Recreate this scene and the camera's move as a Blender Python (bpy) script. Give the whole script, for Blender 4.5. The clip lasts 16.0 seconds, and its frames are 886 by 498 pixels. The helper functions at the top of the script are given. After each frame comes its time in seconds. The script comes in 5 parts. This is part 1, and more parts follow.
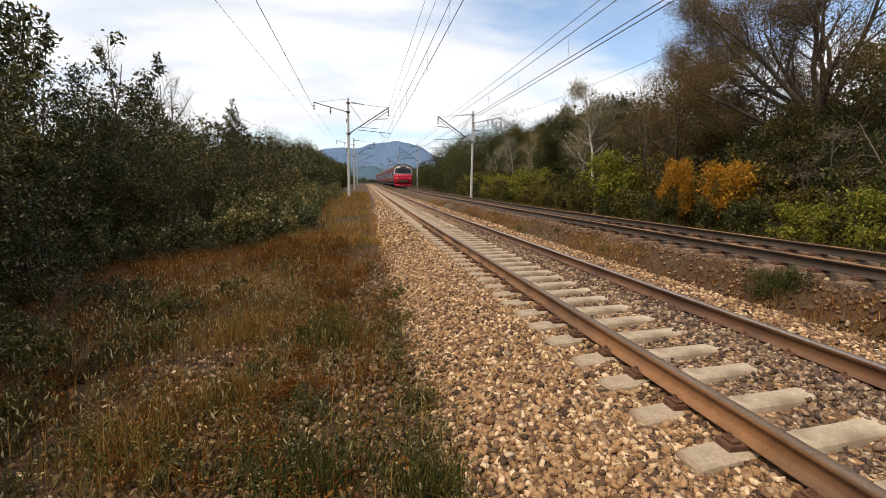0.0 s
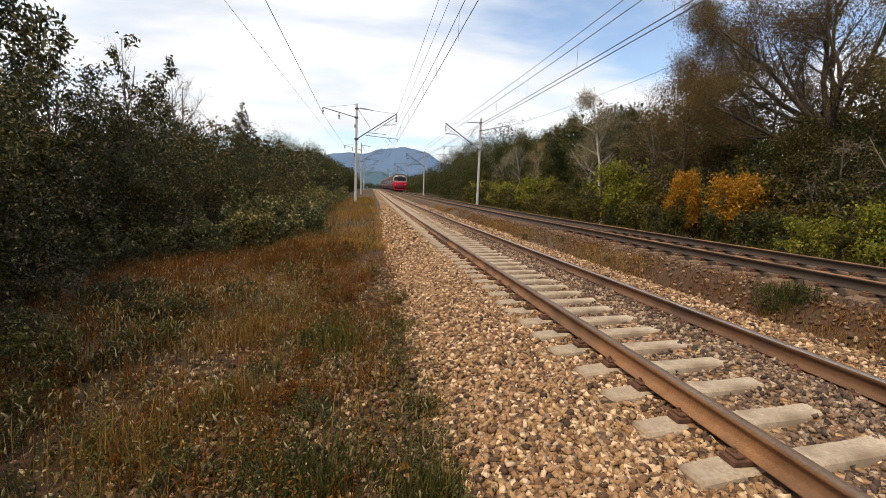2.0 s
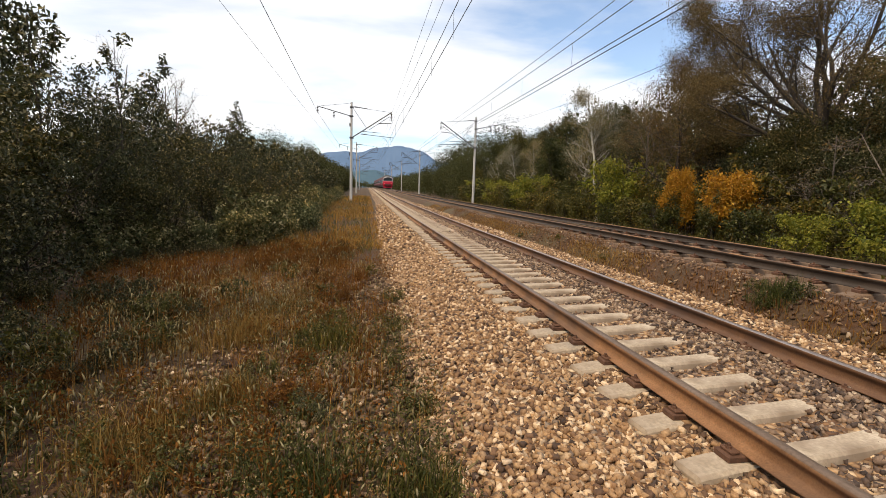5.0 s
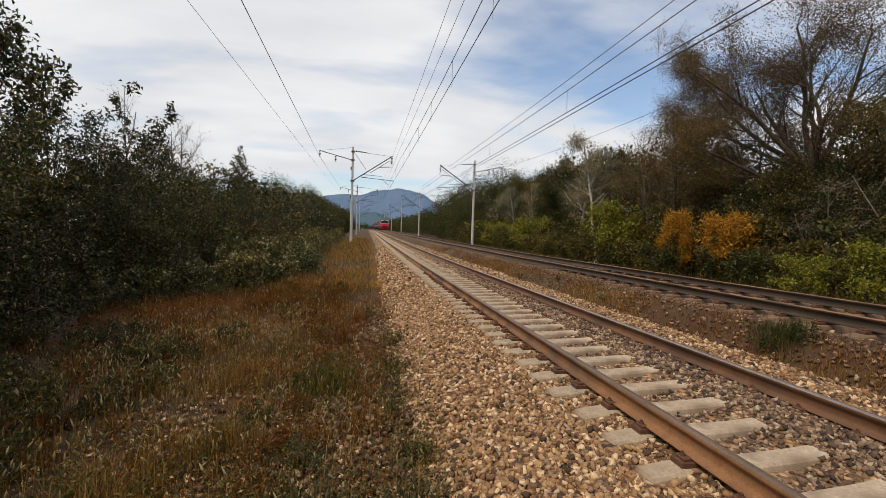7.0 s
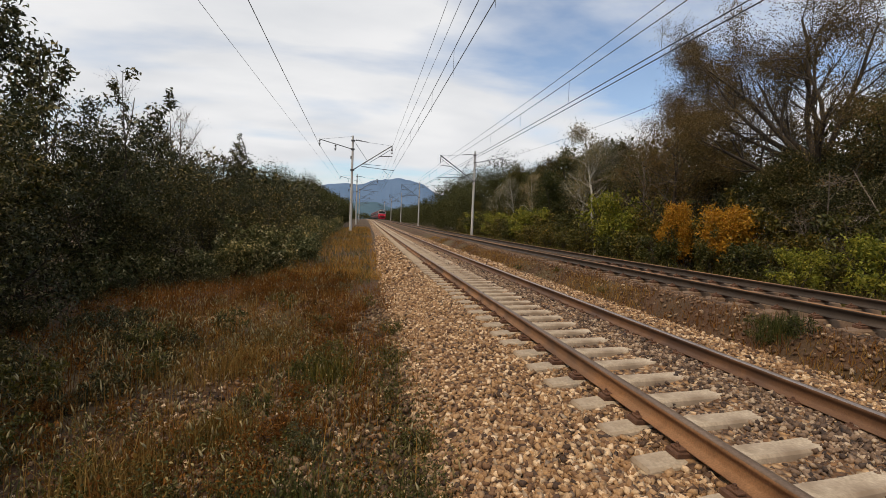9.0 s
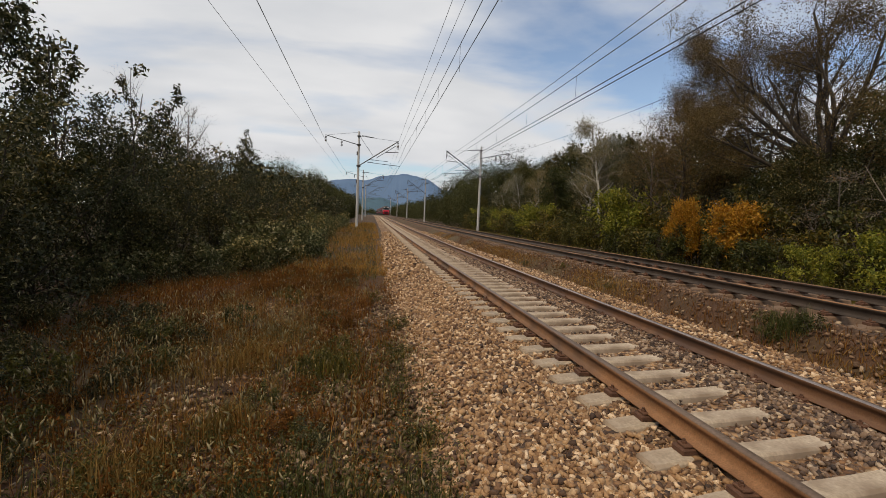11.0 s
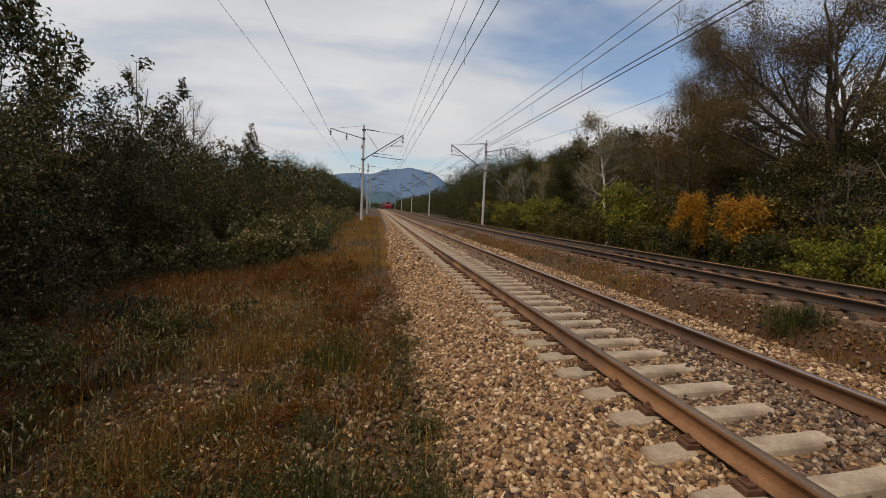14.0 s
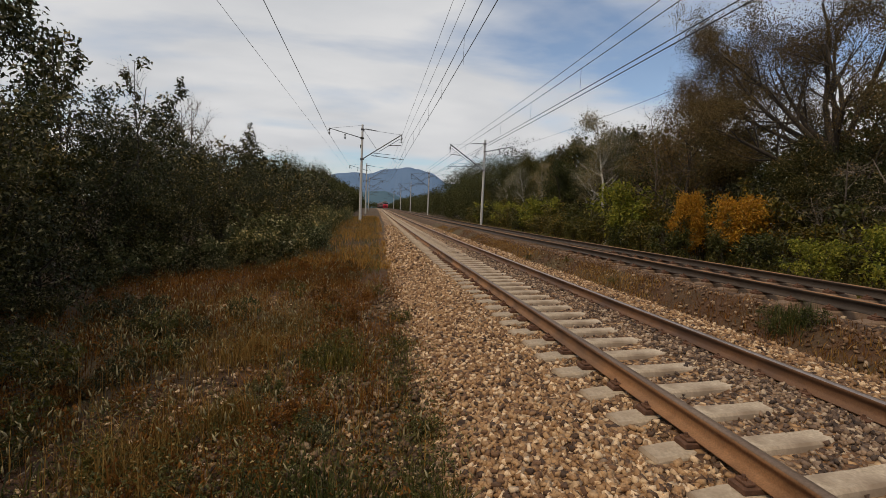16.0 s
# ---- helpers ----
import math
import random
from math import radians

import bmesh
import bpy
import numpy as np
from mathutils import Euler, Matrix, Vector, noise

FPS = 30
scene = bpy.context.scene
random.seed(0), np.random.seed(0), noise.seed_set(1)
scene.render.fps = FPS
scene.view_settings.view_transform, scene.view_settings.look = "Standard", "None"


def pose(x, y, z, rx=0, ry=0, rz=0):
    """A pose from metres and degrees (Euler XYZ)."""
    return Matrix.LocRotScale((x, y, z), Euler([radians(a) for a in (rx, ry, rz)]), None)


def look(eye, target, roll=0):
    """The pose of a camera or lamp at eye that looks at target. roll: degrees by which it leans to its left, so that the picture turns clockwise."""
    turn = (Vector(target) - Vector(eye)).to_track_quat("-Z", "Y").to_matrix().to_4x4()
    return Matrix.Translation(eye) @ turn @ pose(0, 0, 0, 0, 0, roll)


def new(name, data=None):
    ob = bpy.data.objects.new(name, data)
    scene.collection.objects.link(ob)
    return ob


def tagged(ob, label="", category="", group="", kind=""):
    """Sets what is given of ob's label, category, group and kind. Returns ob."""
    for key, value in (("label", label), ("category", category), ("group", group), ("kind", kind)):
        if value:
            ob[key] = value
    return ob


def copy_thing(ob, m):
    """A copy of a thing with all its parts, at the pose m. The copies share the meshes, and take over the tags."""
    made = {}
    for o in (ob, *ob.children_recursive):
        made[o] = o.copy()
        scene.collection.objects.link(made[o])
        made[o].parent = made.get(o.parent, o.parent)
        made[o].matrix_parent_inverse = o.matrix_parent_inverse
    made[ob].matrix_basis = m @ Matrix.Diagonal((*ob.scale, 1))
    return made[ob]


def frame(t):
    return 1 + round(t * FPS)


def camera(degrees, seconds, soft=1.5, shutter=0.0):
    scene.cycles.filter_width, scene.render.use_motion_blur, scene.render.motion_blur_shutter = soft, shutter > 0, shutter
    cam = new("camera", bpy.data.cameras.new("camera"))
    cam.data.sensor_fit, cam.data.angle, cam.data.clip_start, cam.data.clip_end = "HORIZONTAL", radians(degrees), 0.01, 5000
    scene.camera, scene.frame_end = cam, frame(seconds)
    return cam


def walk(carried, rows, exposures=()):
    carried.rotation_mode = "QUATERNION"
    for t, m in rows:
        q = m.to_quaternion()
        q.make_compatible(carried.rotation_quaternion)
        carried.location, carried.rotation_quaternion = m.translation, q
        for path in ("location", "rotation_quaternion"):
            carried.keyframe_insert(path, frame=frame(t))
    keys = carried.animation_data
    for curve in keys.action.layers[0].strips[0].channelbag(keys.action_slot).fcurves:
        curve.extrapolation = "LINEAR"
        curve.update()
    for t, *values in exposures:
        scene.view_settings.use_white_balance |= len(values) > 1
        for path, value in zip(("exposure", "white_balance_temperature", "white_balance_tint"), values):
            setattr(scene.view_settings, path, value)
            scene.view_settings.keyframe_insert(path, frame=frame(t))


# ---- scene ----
cam = camera(88.0, 16.0, soft=0.85)
EYE = (0.0, 0.0, 1.45)
# seconds, pitch, roll, yaw of a hand-held camera that stands still
TURNS = [
    (0.0, -7.86, -0.94, -9.66), (0.5, -7.25, -1.33, -9.76), (1.0, -7.13, -1.59, -9.78), (1.5, -6.87, -1.87, -8.96),
    (2.0, -7.07, -2.06, -8.88), (2.5, -7.37, -1.95, -9.16), (3.0, -7.52, -2.17, -8.88), (5.5, -6.93, -1.87, -9.58),
    (6.0, -4.15, -1.81, -9.73), (6.5, -2.69, -1.59, -9.57), (7.0, -2.07, -1.72, -9.50), (7.5, -2.60, -2.29, -9.27),
    (8.0, -2.86, -2.30, -9.60), (8.5, -2.91, -2.50, -9.62), (9.0, -3.26, -2.33, -9.55), (11.5, -3.94, -2.50, -8.64),
    (12.0, -4.13, -2.95, -8.76), (12.5, -4.29, -2.92, -8.47), (13.0, -4.24, -2.65, -8.42), (13.5, -4.29, -2.53, -8.42),
    (14.0, -4.59, -2.44, -8.21), (14.5, -4.74, -2.25, -8.48), (15.0, -4.99, -1.87, -8.85), (15.5, -5.13, -2.01, -8.50),
    (16.0, -4.63, -2.44, -8.37)]
walk(cam, [(t, pose(*EYE, 90 + p, r, y)) for t, p, r, y in TURNS],
     exposures=[(0.0, -0.23), (3.0, -0.22), (5.5, -0.12), (7.0, -0.57), (9.0, -0.58), (12.0, -0.84), (14.0, -0.88), (16.0, -0.9)])

# ---- world and sun ----
SUN_DIR = Vector((-0.62, -0.42, 0.92)).normalized()   # towards the sun
world = bpy.data.worlds.new("sky")
scene.world = world
world.use_nodes = True
wt = world.node_tree
wt.nodes.clear()


def wnode(kind, **values):
    n = wt.nodes.new(kind)
    for k, v in values.items():
        n.inputs[k].default_value = v
    return n


def wlink(a, b):
    wt.links.new(a, b)


sky = wt.nodes.new("ShaderNodeTexSky")
sky.sky_type = "NISHITA"
sky.sun_disc = False
sky.sun_elevation = math.asin(SUN_DIR.z)
sky.sun_rotation = math.atan2(SUN_DIR.x, SUN_DIR.y)
coord = wt.nodes.new("ShaderNodeTexCoord")
sep = wt.nodes.new("ShaderNodeSeparateXYZ")
wlink(coord.outputs["Generated"], sep.inputs[0])
lift = wt.nodes.new("ShaderNodeMath"); lift.operation = "MAXIMUM"; lift.inputs[1].default_value = 0.0
wlink(sep.outputs["Z"], lift.inputs[0])
den = wt.nodes.new("ShaderNodeMath"); den.operation = "ADD"; den.inputs[1].default_value = 0.16
wlink(lift.outputs[0], den.inputs[0])
px = wt.nodes.new("ShaderNodeMath"); px.operation = "DIVIDE"
py = wt.nodes.new("ShaderNodeMath"); py.operation = "DIVIDE"
wlink(sep.outputs["X"], px.inputs[0]); wlink(den.outputs[0], px.inputs[1])
wlink(sep.outputs["Y"], py.inputs[0]); wlink(den.outputs[0], py.inputs[1])
flat = wt.nodes.new("ShaderNodeCombineXYZ")
wlink(px.outputs[0], flat.inputs[0]); wlink(py.outputs[0], flat.inputs[1])
turn = wt.nodes.new("ShaderNodeMapping")
turn.inputs["Rotation"].default_value = (0, 0, radians(28))
turn.inputs["Scale"].default_value = (-0.5, 0.95, 1)
turn.inputs["Location"].default_value = (1.15, 3.9, 0)
wlink(flat.outputs[0], turn.inputs[0])
cl = wt.nodes.new("ShaderNodeTexNoise")
cl.inputs["Scale"].default_value = 1.1; cl.inputs["Detail"].default_value = 7; cl.inputs["Roughness"].default_value = 0.52
cl.inputs["Distortion"].default_value = 0.25
wlink(turn.outputs[0], cl.inputs["Vector"])
cover = wt.nodes.new("ShaderNodeValToRGB")
cover.color_ramp.elements[0].position, cover.color_ramp.elements[1].position = 0.345, 0.53
cover.color_ramp.elements[0].color = (0.06, 0.06, 0.06, 1)
wlink(cl.outputs["Fac"], cover.inputs[0])
cl2 = wt.nodes.new("ShaderNodeTexNoise")
cl2.inputs["Scale"].default_value = 2.6; cl2.inputs["Detail"].default_value = 5
wlink(turn.outputs[0], cl2.inputs["Vector"])
tone = wt.nodes.new("ShaderNodeValToRGB")
tone.color_ramp.elements[0].color, tone.color_ramp.elements[1].color = (0.74, 0.755, 0.785, 1), (0.89, 0.89, 0.90, 1)
tone.color_ramp.elements[0].position, tone.color_ramp.elements[1].position = 0.30, 0.62
wlink(cl2.outputs["Fac"], tone.inputs[0])
blue = wt.nodes.new("ShaderNodeVectorMath"); blue.operation = "SCALE"; blue.inputs[3].default_value = 0.155
wlink(sky.outputs[0], blue.inputs[0])
mix = wt.nodes.new("ShaderNodeMix"); mix.data_type = "RGBA"
wlink(cover.outputs[0], mix.inputs["Factor"])
wlink(blue.outputs[0], mix.inputs[6]); wlink(tone.outputs[0], mix.inputs[7])
bg = wt.nodes.new("ShaderNodeBackground")
wlink(mix.outputs[2], bg.inputs["Color"])
bg.inputs["Strength"].default_value = 1.45
wout = wt.nodes.new("ShaderNodeOutputWorld")
wlink(bg.outputs[0], wout.inputs[0])

sun = new("sun", bpy.data.lights.new("sun", "SUN"))
sun.data.energy, sun.data.angle, sun.data.color = 3.9, radians(0.6), (1.0, 0.77, 0.50)
sun.matrix_world = look(SUN_DIR * 60, (0, 0, 0))


# ---- materials ----
def ramp(nt, fac, stops):
    r = nt.nodes.new("ShaderNodeValToRGB")
    els = r.color_ramp.elements
    while len(els) < len(stops):
        els.new(0.5)
    for e, (p, c) in zip(els, stops):
        e.position, e.color = p, (*c, 1)
    nt.links.new(fac, r.inputs[0])
    return r.outputs[0]


def noise_of(nt, scale, detail=4, stretch=None):
    n = nt.nodes.new("ShaderNodeTexNoise")
    n.inputs["Scale"].default_value, n.inputs["Detail"].default_value = scale, detail
    tc = nt.nodes.new("ShaderNodeTexCoord")
    if stretch:
        mp = nt.nodes.new("ShaderNodeMapping")
        mp.inputs["Scale"].default_value = stretch
        nt.links.new(tc.outputs["Object"], mp.inputs[0])
        nt.links.new(mp.outputs[0], n.inputs["Vector"])
    else:
        nt.links.new(tc.outputs["Object"], n.inputs["Vector"])
    return n.outputs["Fac"]


def blend(nt, fac, a, b, how="MIX"):
    m = nt.nodes.new("ShaderNodeMix")
    m.data_type, m.blend_type = "RGBA", how
    for sock, v in ((m.inputs["Factor"], fac), (m.inputs[6], a), (m.inputs[7], b)):
        if isinstance(v, (int, float)):
            sock.default_value = v
        elif isinstance(v, tuple):
            sock.default_value = (*v, 1)
        else:
            nt.links.new(v, sock)
    return m.outputs[2]


def start(name):
    m = bpy.data.materials.new(name)
    m.use_nodes = True
    return m, m.node_tree, m.node_tree.nodes["Principled BSDF"]


def bump(nt, bsdf, fac, strength, distance):
    b = nt.nodes.new("ShaderNodeBump")
    b.inputs["Strength"].default_value, b.inputs["Distance"].default_value = strength, distance
    nt.links.new(fac, b.inputs["Height"])
    nt.links.new(b.outputs[0], bsdf.inputs["Normal"])


def surface(name, stops, scale=8.0, rough=0.85, metal=0.0, bump_d=0.004, fine=60.0, dirt=None, stretch=None):
    """Two scales of variation: broad stains by a ramp, fine grain by bump and value."""
    m, nt, bs = start(name)
    broad = noise_of(nt, scale, 6, stretch)
    col = ramp(nt, broad, stops)
    grain = noise_of(nt, fine, 3)
    g = ramp(nt, grain, [(0.3, (0.72, 0.72, 0.72)), (0.7, (1.1, 1.1, 1.1))])
    col = blend(nt, 1.0, col, g, "MULTIPLY")
    if dirt:
        d = ramp(nt, noise_of(nt, scale * 0.37, 5), [(0.45, (0, 0, 0)), (0.62, (1, 1, 1))])
        col = blend(nt, d, col, dirt)
    nt.links.new(col, bs.inputs["Base Color"])
    bs.inputs["Roughness"].default_value, bs.inputs["Metallic"].default_value = rough, metal
    bump(nt, bs, grain, 0.6, bump_d)
    return m


def by_piece(name, stops, rough=0.85, grain_scale=70.0, patch=None, patch_scale=0.4):
    """Colour that differs from small piece to small piece of one mesh."""
    m, nt, bs = start(name)
    geo = nt.nodes.new("ShaderNodeNewGeometry")
    col = ramp(nt, geo.outputs["Random Per Island"], stops)
    if patch:
        p = ramp(nt, noise_of(nt, patch_scale, 3), [(0.42, (0, 0, 0)), (0.6, (1, 1, 1))])
        col = blend(nt, p, col, patch, "MULTIPLY")
    g = ramp(nt, noise_of(nt, grain_scale, 3), [(0.3, (0.7, 0.7, 0.7)), (0.7, (1.1, 1.1, 1.1))])
    col = blend(nt, 1.0, col, g, "MULTIPLY")
    nt.links.new(col, bs.inputs["Base Color"])
    bs.inputs["Roughness"].default_value = rough
    return m


def leaf(name, stops, rough=0.45, through_it=0.3, gloss=0.3, varied=True):
    """Leaves: each its own shade, some gloss, some light passing through."""
    m, nt, bs = start(name)
    geo = nt.nodes.new("ShaderNodeNewGeometry")
    col = ramp(nt, geo.outputs["Random Per Island"], stops)
    info = nt.nodes.new("ShaderNodeObjectInfo")
    tint = ramp(nt, info.outputs["Random"], [(0.0, (0.62, 0.72, 0.7)), (0.45, (1, 1, 1)), (0.75, (1.2, 1.1, 0.85)), (1.0, (1.35, 1.12, 0.8))])
    if varied:
        col = blend(nt, 1.0, col, tint, "MULTIPLY")
    nt.links.new(col, bs.inputs["Base Color"])
    bs.inputs["Roughness"].default_value = rough
    bs.inputs["Specular IOR Level"].default_value = gloss
    tr = nt.nodes.new("ShaderNodeBsdfTranslucent")
    nt.links.new(col, tr.inputs["Color"])
    mx = nt.nodes.new("ShaderNodeMixShader")
    mx.inputs[0].default_value = through_it
    nt.links.new(bs.outputs[0], mx.inputs[1]); nt.links.new(tr.outputs[0], mx.inputs[2])
    nt.links.new(mx.outputs[0], nt.nodes["Material Output"].inputs["Surface"])
    return m


STONES = [(0.0, (0.045, 0.026, 0.017)), (0.15, (0.145, 0.078, 0.042)), (0.35, (0.27, 0.153, 0.073)), (0.55, (0.41, 0.256, 0.129)),
          (0.72, (0.27, 0.163, 0.086)), (0.82, (0.58, 0.414, 0.250)), (0.93, (0.70, 0.529, 0.354)), (1.0, (0.11, 0.077, 0.060))]
M_STONE = by_piece("ballast stones", STONES, 0.85)
M_STONE_DARK = by_piece("dirty ballast stones", [(0.0, (0.035, 0.022, 0.017)), (0.4, (0.12, 0.075, 0.05)), (0.75, (0.26, 0.175, 0.115)), (1.0, (0.46, 0.36, 0.26))], 0.8)
M_STONE_DUSTY = by_piece("dusty loose stones", [(0.0, (0.05, 0.03, 0.018)), (0.4, (0.14, 0.085, 0.048)), (0.8, (0.24, 0.16, 0.095)), (1.0, (0.40, 0.29, 0.18))], 0.9)
M_STONE_BROWN = by_piece("rusty ballast stones", [(0.0, (0.06, 0.035, 0.02)), (0.5, (0.15, 0.085, 0.045)), (0.85, (0.26, 0.16, 0.09)), (1.0, (0.45, 0.34, 0.22))], 0.85)


def cells(name, stops, scale, bump_d):
    m, nt, bs = start(name)
    tc = nt.nodes.new("ShaderNodeTexCoord")
    v = nt.nodes.new("ShaderNodeTexVoronoi")
    v.inputs["Scale"].default_value = scale
    nt.links.new(tc.outputs["Object"], v.inputs["Vector"])
    sp = nt.nodes.new("ShaderNodeSeparateColor")
    nt.links.new(v.outputs["Color"], sp.inputs[0])
    col = ramp(nt, sp.outputs[0], stops)
    # cell rims painted darker, standing in for shade in the gaps between stones
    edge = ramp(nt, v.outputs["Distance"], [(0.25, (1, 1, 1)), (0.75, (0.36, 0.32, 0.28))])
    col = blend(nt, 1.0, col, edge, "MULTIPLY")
    broad = ramp(nt, noise_of(nt, 0.6, 4), [(0.3, (0.8, 0.78, 0.75)), (0.7, (1.08, 1.05, 1.0))])
    col = blend(nt, 1.0, col, broad, "MULTIPLY")
    nt.links.new(col, bs.inputs["Base Color"])
    bs.inputs["Roughness"].default_value = 0.9
    inv = nt.nodes.new("ShaderNodeMath"); inv.operation = "SUBTRACT"; inv.inputs[0].default_value = 1.0
    nt.links.new(v.outputs["Distance"], inv.inputs[1])
    bump(nt, bs, inv.outputs[0], 0.9, bump_d)
    return m


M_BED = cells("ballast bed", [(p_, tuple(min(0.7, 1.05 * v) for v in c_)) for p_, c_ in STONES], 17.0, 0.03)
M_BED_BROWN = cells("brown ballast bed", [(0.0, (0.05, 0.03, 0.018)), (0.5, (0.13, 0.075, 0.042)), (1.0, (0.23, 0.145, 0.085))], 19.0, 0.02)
M_GROUND = surface("soil and dead grass", [(0.25, (0.032, 0.016, 0.008)), (0.45, (0.08, 0.038, 0.016)), (0.6, (0.06, 0.034, 0.014)), (0.75, (0.15, 0.078, 0.036))],
                   1.3, 0.95, 0, 0.04, 22.0, (0.075, 0.052, 0.02))
M_RAIL = surface("rusty rail steel", [(0.3, (0.20, 0.10, 0.045)), (0.5, (0.30, 0.155, 0.072)), (0.7, (0.24, 0.13, 0.066))], 3.0, 0.75, 0.15, 0.0008, 90.0, (0.11, 0.065, 0.042))
M_RAIL_OILY = surface("oily rail steel", [(0.3, (0.11, 0.056, 0.03)), (0.5, (0.175, 0.09, 0.045)), (0.7, (0.13, 0.07, 0.04))], 3.0, 0.6, 0.2, 0.0008, 90.0, (0.09, 0.05, 0.032))
M_RAIL_TOP = surface("worn rail head", [(0.3, (0.17, 0.115, 0.08)), (0.7, (0.24, 0.17, 0.12))], 2.0, 0.5, 0.5, 0.0003, 60.0)
M_SHINE = surface("polished rail head", [(0.3, (0.46, 0.36, 0.30)), (0.7, (0.58, 0.47, 0.40))], 2.0, 0.36, 1.0, 0.0002, 40.0)
M_RAIL_DARK = surface("dark rail steel", [(0.3, (0.04, 0.03, 0.022)), (0.7, (0.075, 0.052, 0.036))], 3.0, 0.6, 0.3, 0.0008, 90.0)
M_CONC = surface("sleeper concrete", [(0.3, (0.33, 0.265, 0.19)), (0.5, (0.46, 0.38, 0.285)), (0.7, (0.55, 0.465, 0.36))], 5.0, 0.9, 0, 0.004, 45.0, (0.22, 0.165, 0.115))
M_CONC_BROWN = surface("dirty sleeper concrete", [(0.3, (0.15, 0.092, 0.055)), (0.7, (0.25, 0.165, 0.105))], 5.0, 0.9, 0, 0.003, 55.0, (0.13, 0.085, 0.055))
M_IRON = surface("rusty fastening iron", [(0.3, (0.08, 0.04, 0.025)), (0.7, (0.17, 0.085, 0.05))], 20.0, 0.8, 0.3, 0.001, 120.0)
M_MAST = surface("mast concrete", [(0.3, (0.40, 0.40, 0.40)), (0.7, (0.54, 0.54, 0.54))], 1.5, 0.85, 0, 0.003, 30.0, (0.36, 0.34, 0.31), (1, 1, 0.2))
M_STEEL = surface("painted steel", [(0.3, (0.045, 0.045, 0.05)), (0.7, (0.085, 0.085, 0.09))], 6.0, 0.55, 0.4, 0.001, 60.0)
M_INSUL = surface("brown insulator glaze", [(0.3, (0.03, 0.022, 0.02)), (0.7, (0.05, 0.036, 0.03))], 10.0, 0.25, 0, 0.0005, 60.0)
M_WIRE = surface("weathered wire", [(0.3, (0.05, 0.055, 0.06)), (0.7, (0.09, 0.095, 0.10))], 5.0, 0.6, 0.5, 0.0003, 60.0)
M_BARK = surface("grey brown bark", [(0.3, (0.025, 0.019, 0.014)), (0.5, (0.045, 0.035, 0.026)), (0.7, (0.075, 0.058, 0.044))], 6.0, 0.95, 0, 0.01, 30.0, None, (1, 1, 0.25))
M_BIRCH = surface("pale birch bark", [(0.3, (0.12, 0.11, 0.10)), (0.42, (0.42, 0.40, 0.36)), (0.7, (0.55, 0.53, 0.48))], 5.0, 0.85, 0, 0.003, 30.0, None, (1, 1, 3))
M_TWIG = surface("dry grey twigs", [(0.3, (0.13, 0.105, 0.085)), (0.7, (0.24, 0.20, 0.17))], 5.0, 0.95, 0, 0.002, 40.0)

# the palest leaf tones paint in leaves that catch the sun
L_DARK = leaf("dark green leaves with painted sun flecks", [(0.0, (0.016, 0.02, 0.006)), (0.45, (0.034, 0.039, 0.011)), (0.7, (0.06, 0.06, 0.017)), (0.86, (0.10, 0.08, 0.03)), (0.93, (0.25, 0.225, 0.12)), (1.0, (0.34, 0.30, 0.17))])
L_FAR = leaf("dull green far leaves", [(0.0, (0.028, 0.034, 0.010)), (0.5, (0.055, 0.062, 0.018)), (0.9, (0.085, 0.082, 0.026)), (1.0, (0.12, 0.10, 0.035))], 0.6, 0.3, 0.2, False)
L_MID = leaf("olive green leaves", [(0.0, (0.032, 0.036, 0.008)), (0.5, (0.07, 0.075, 0.016)), (0.85, (0.12, 0.105, 0.025)), (1.0, (0.20, 0.15, 0.04))])
L_LIME = leaf("yellow green leaves", [(0.0, (0.09, 0.11, 0.016)), (0.5, (0.22, 0.23, 0.03)), (1.0, (0.36, 0.32, 0.05))], 0.5, 0.4, 0.25, False)
L_ORANGE = leaf("orange autumn leaves", [(0.0, (0.22, 0.10, 0.012)), (0.5, (0.46, 0.22, 0.02)), (0.85, (0.56, 0.32, 0.03)), (1.0, (0.18, 0.15, 0.03))], 0.5, 0.4, 0.25, False)
L_BROWN = leaf("brown autumn leaves", [(0.0, (0.075, 0.050, 0.018)), (0.5, (0.155, 0.103, 0.035)), (0.85, (0.23, 0.15, 0.054)), (1.0, (0.10, 0.09, 0.028))], 0.6, 0.3)
L_GREY = leaf("grey green birch leaves", [(0.0, (0.09, 0.09, 0.055)), (0.5, (0.18, 0.175, 0.11)), (1.0, (0.30, 0.27, 0.19))], 0.5, 0.35)
L_RUST = leaf("rust red dry weeds", [(0.0, (0.06, 0.024, 0.008)), (0.45, (0.12, 0.056, 0.018)), (0.8, (0.21, 0.105, 0.034)), (1.0, (0.09, 0.065, 0.02))], 0.8, 0.35, 0.08)
L_STRAW = leaf("straw coloured dry grass", [(0.0, (0.12, 0.064, 0.017)), (0.45, (0.27, 0.15, 0.043)), (0.8, (0.42, 0.26, 0.09)), (1.0, (0.12, 0.092, 0.027))], 0.8, 0.35, 0.08)
L_WEED = leaf("green weeds", [(0.0, (0.032, 0.038, 0.009)), (0.5, (0.07, 0.074, 0.016)), (1.0, (0.16, 0.14, 0.04))], 0.5, 0.35)
L_SEED = leaf("pale seed heads", [(0.0, (0.28, 0.18, 0.08)), (0.6, (0.44, 0.31, 0.16)), (1.0, (0.60, 0.46, 0.28))], 0.8, 0.3)
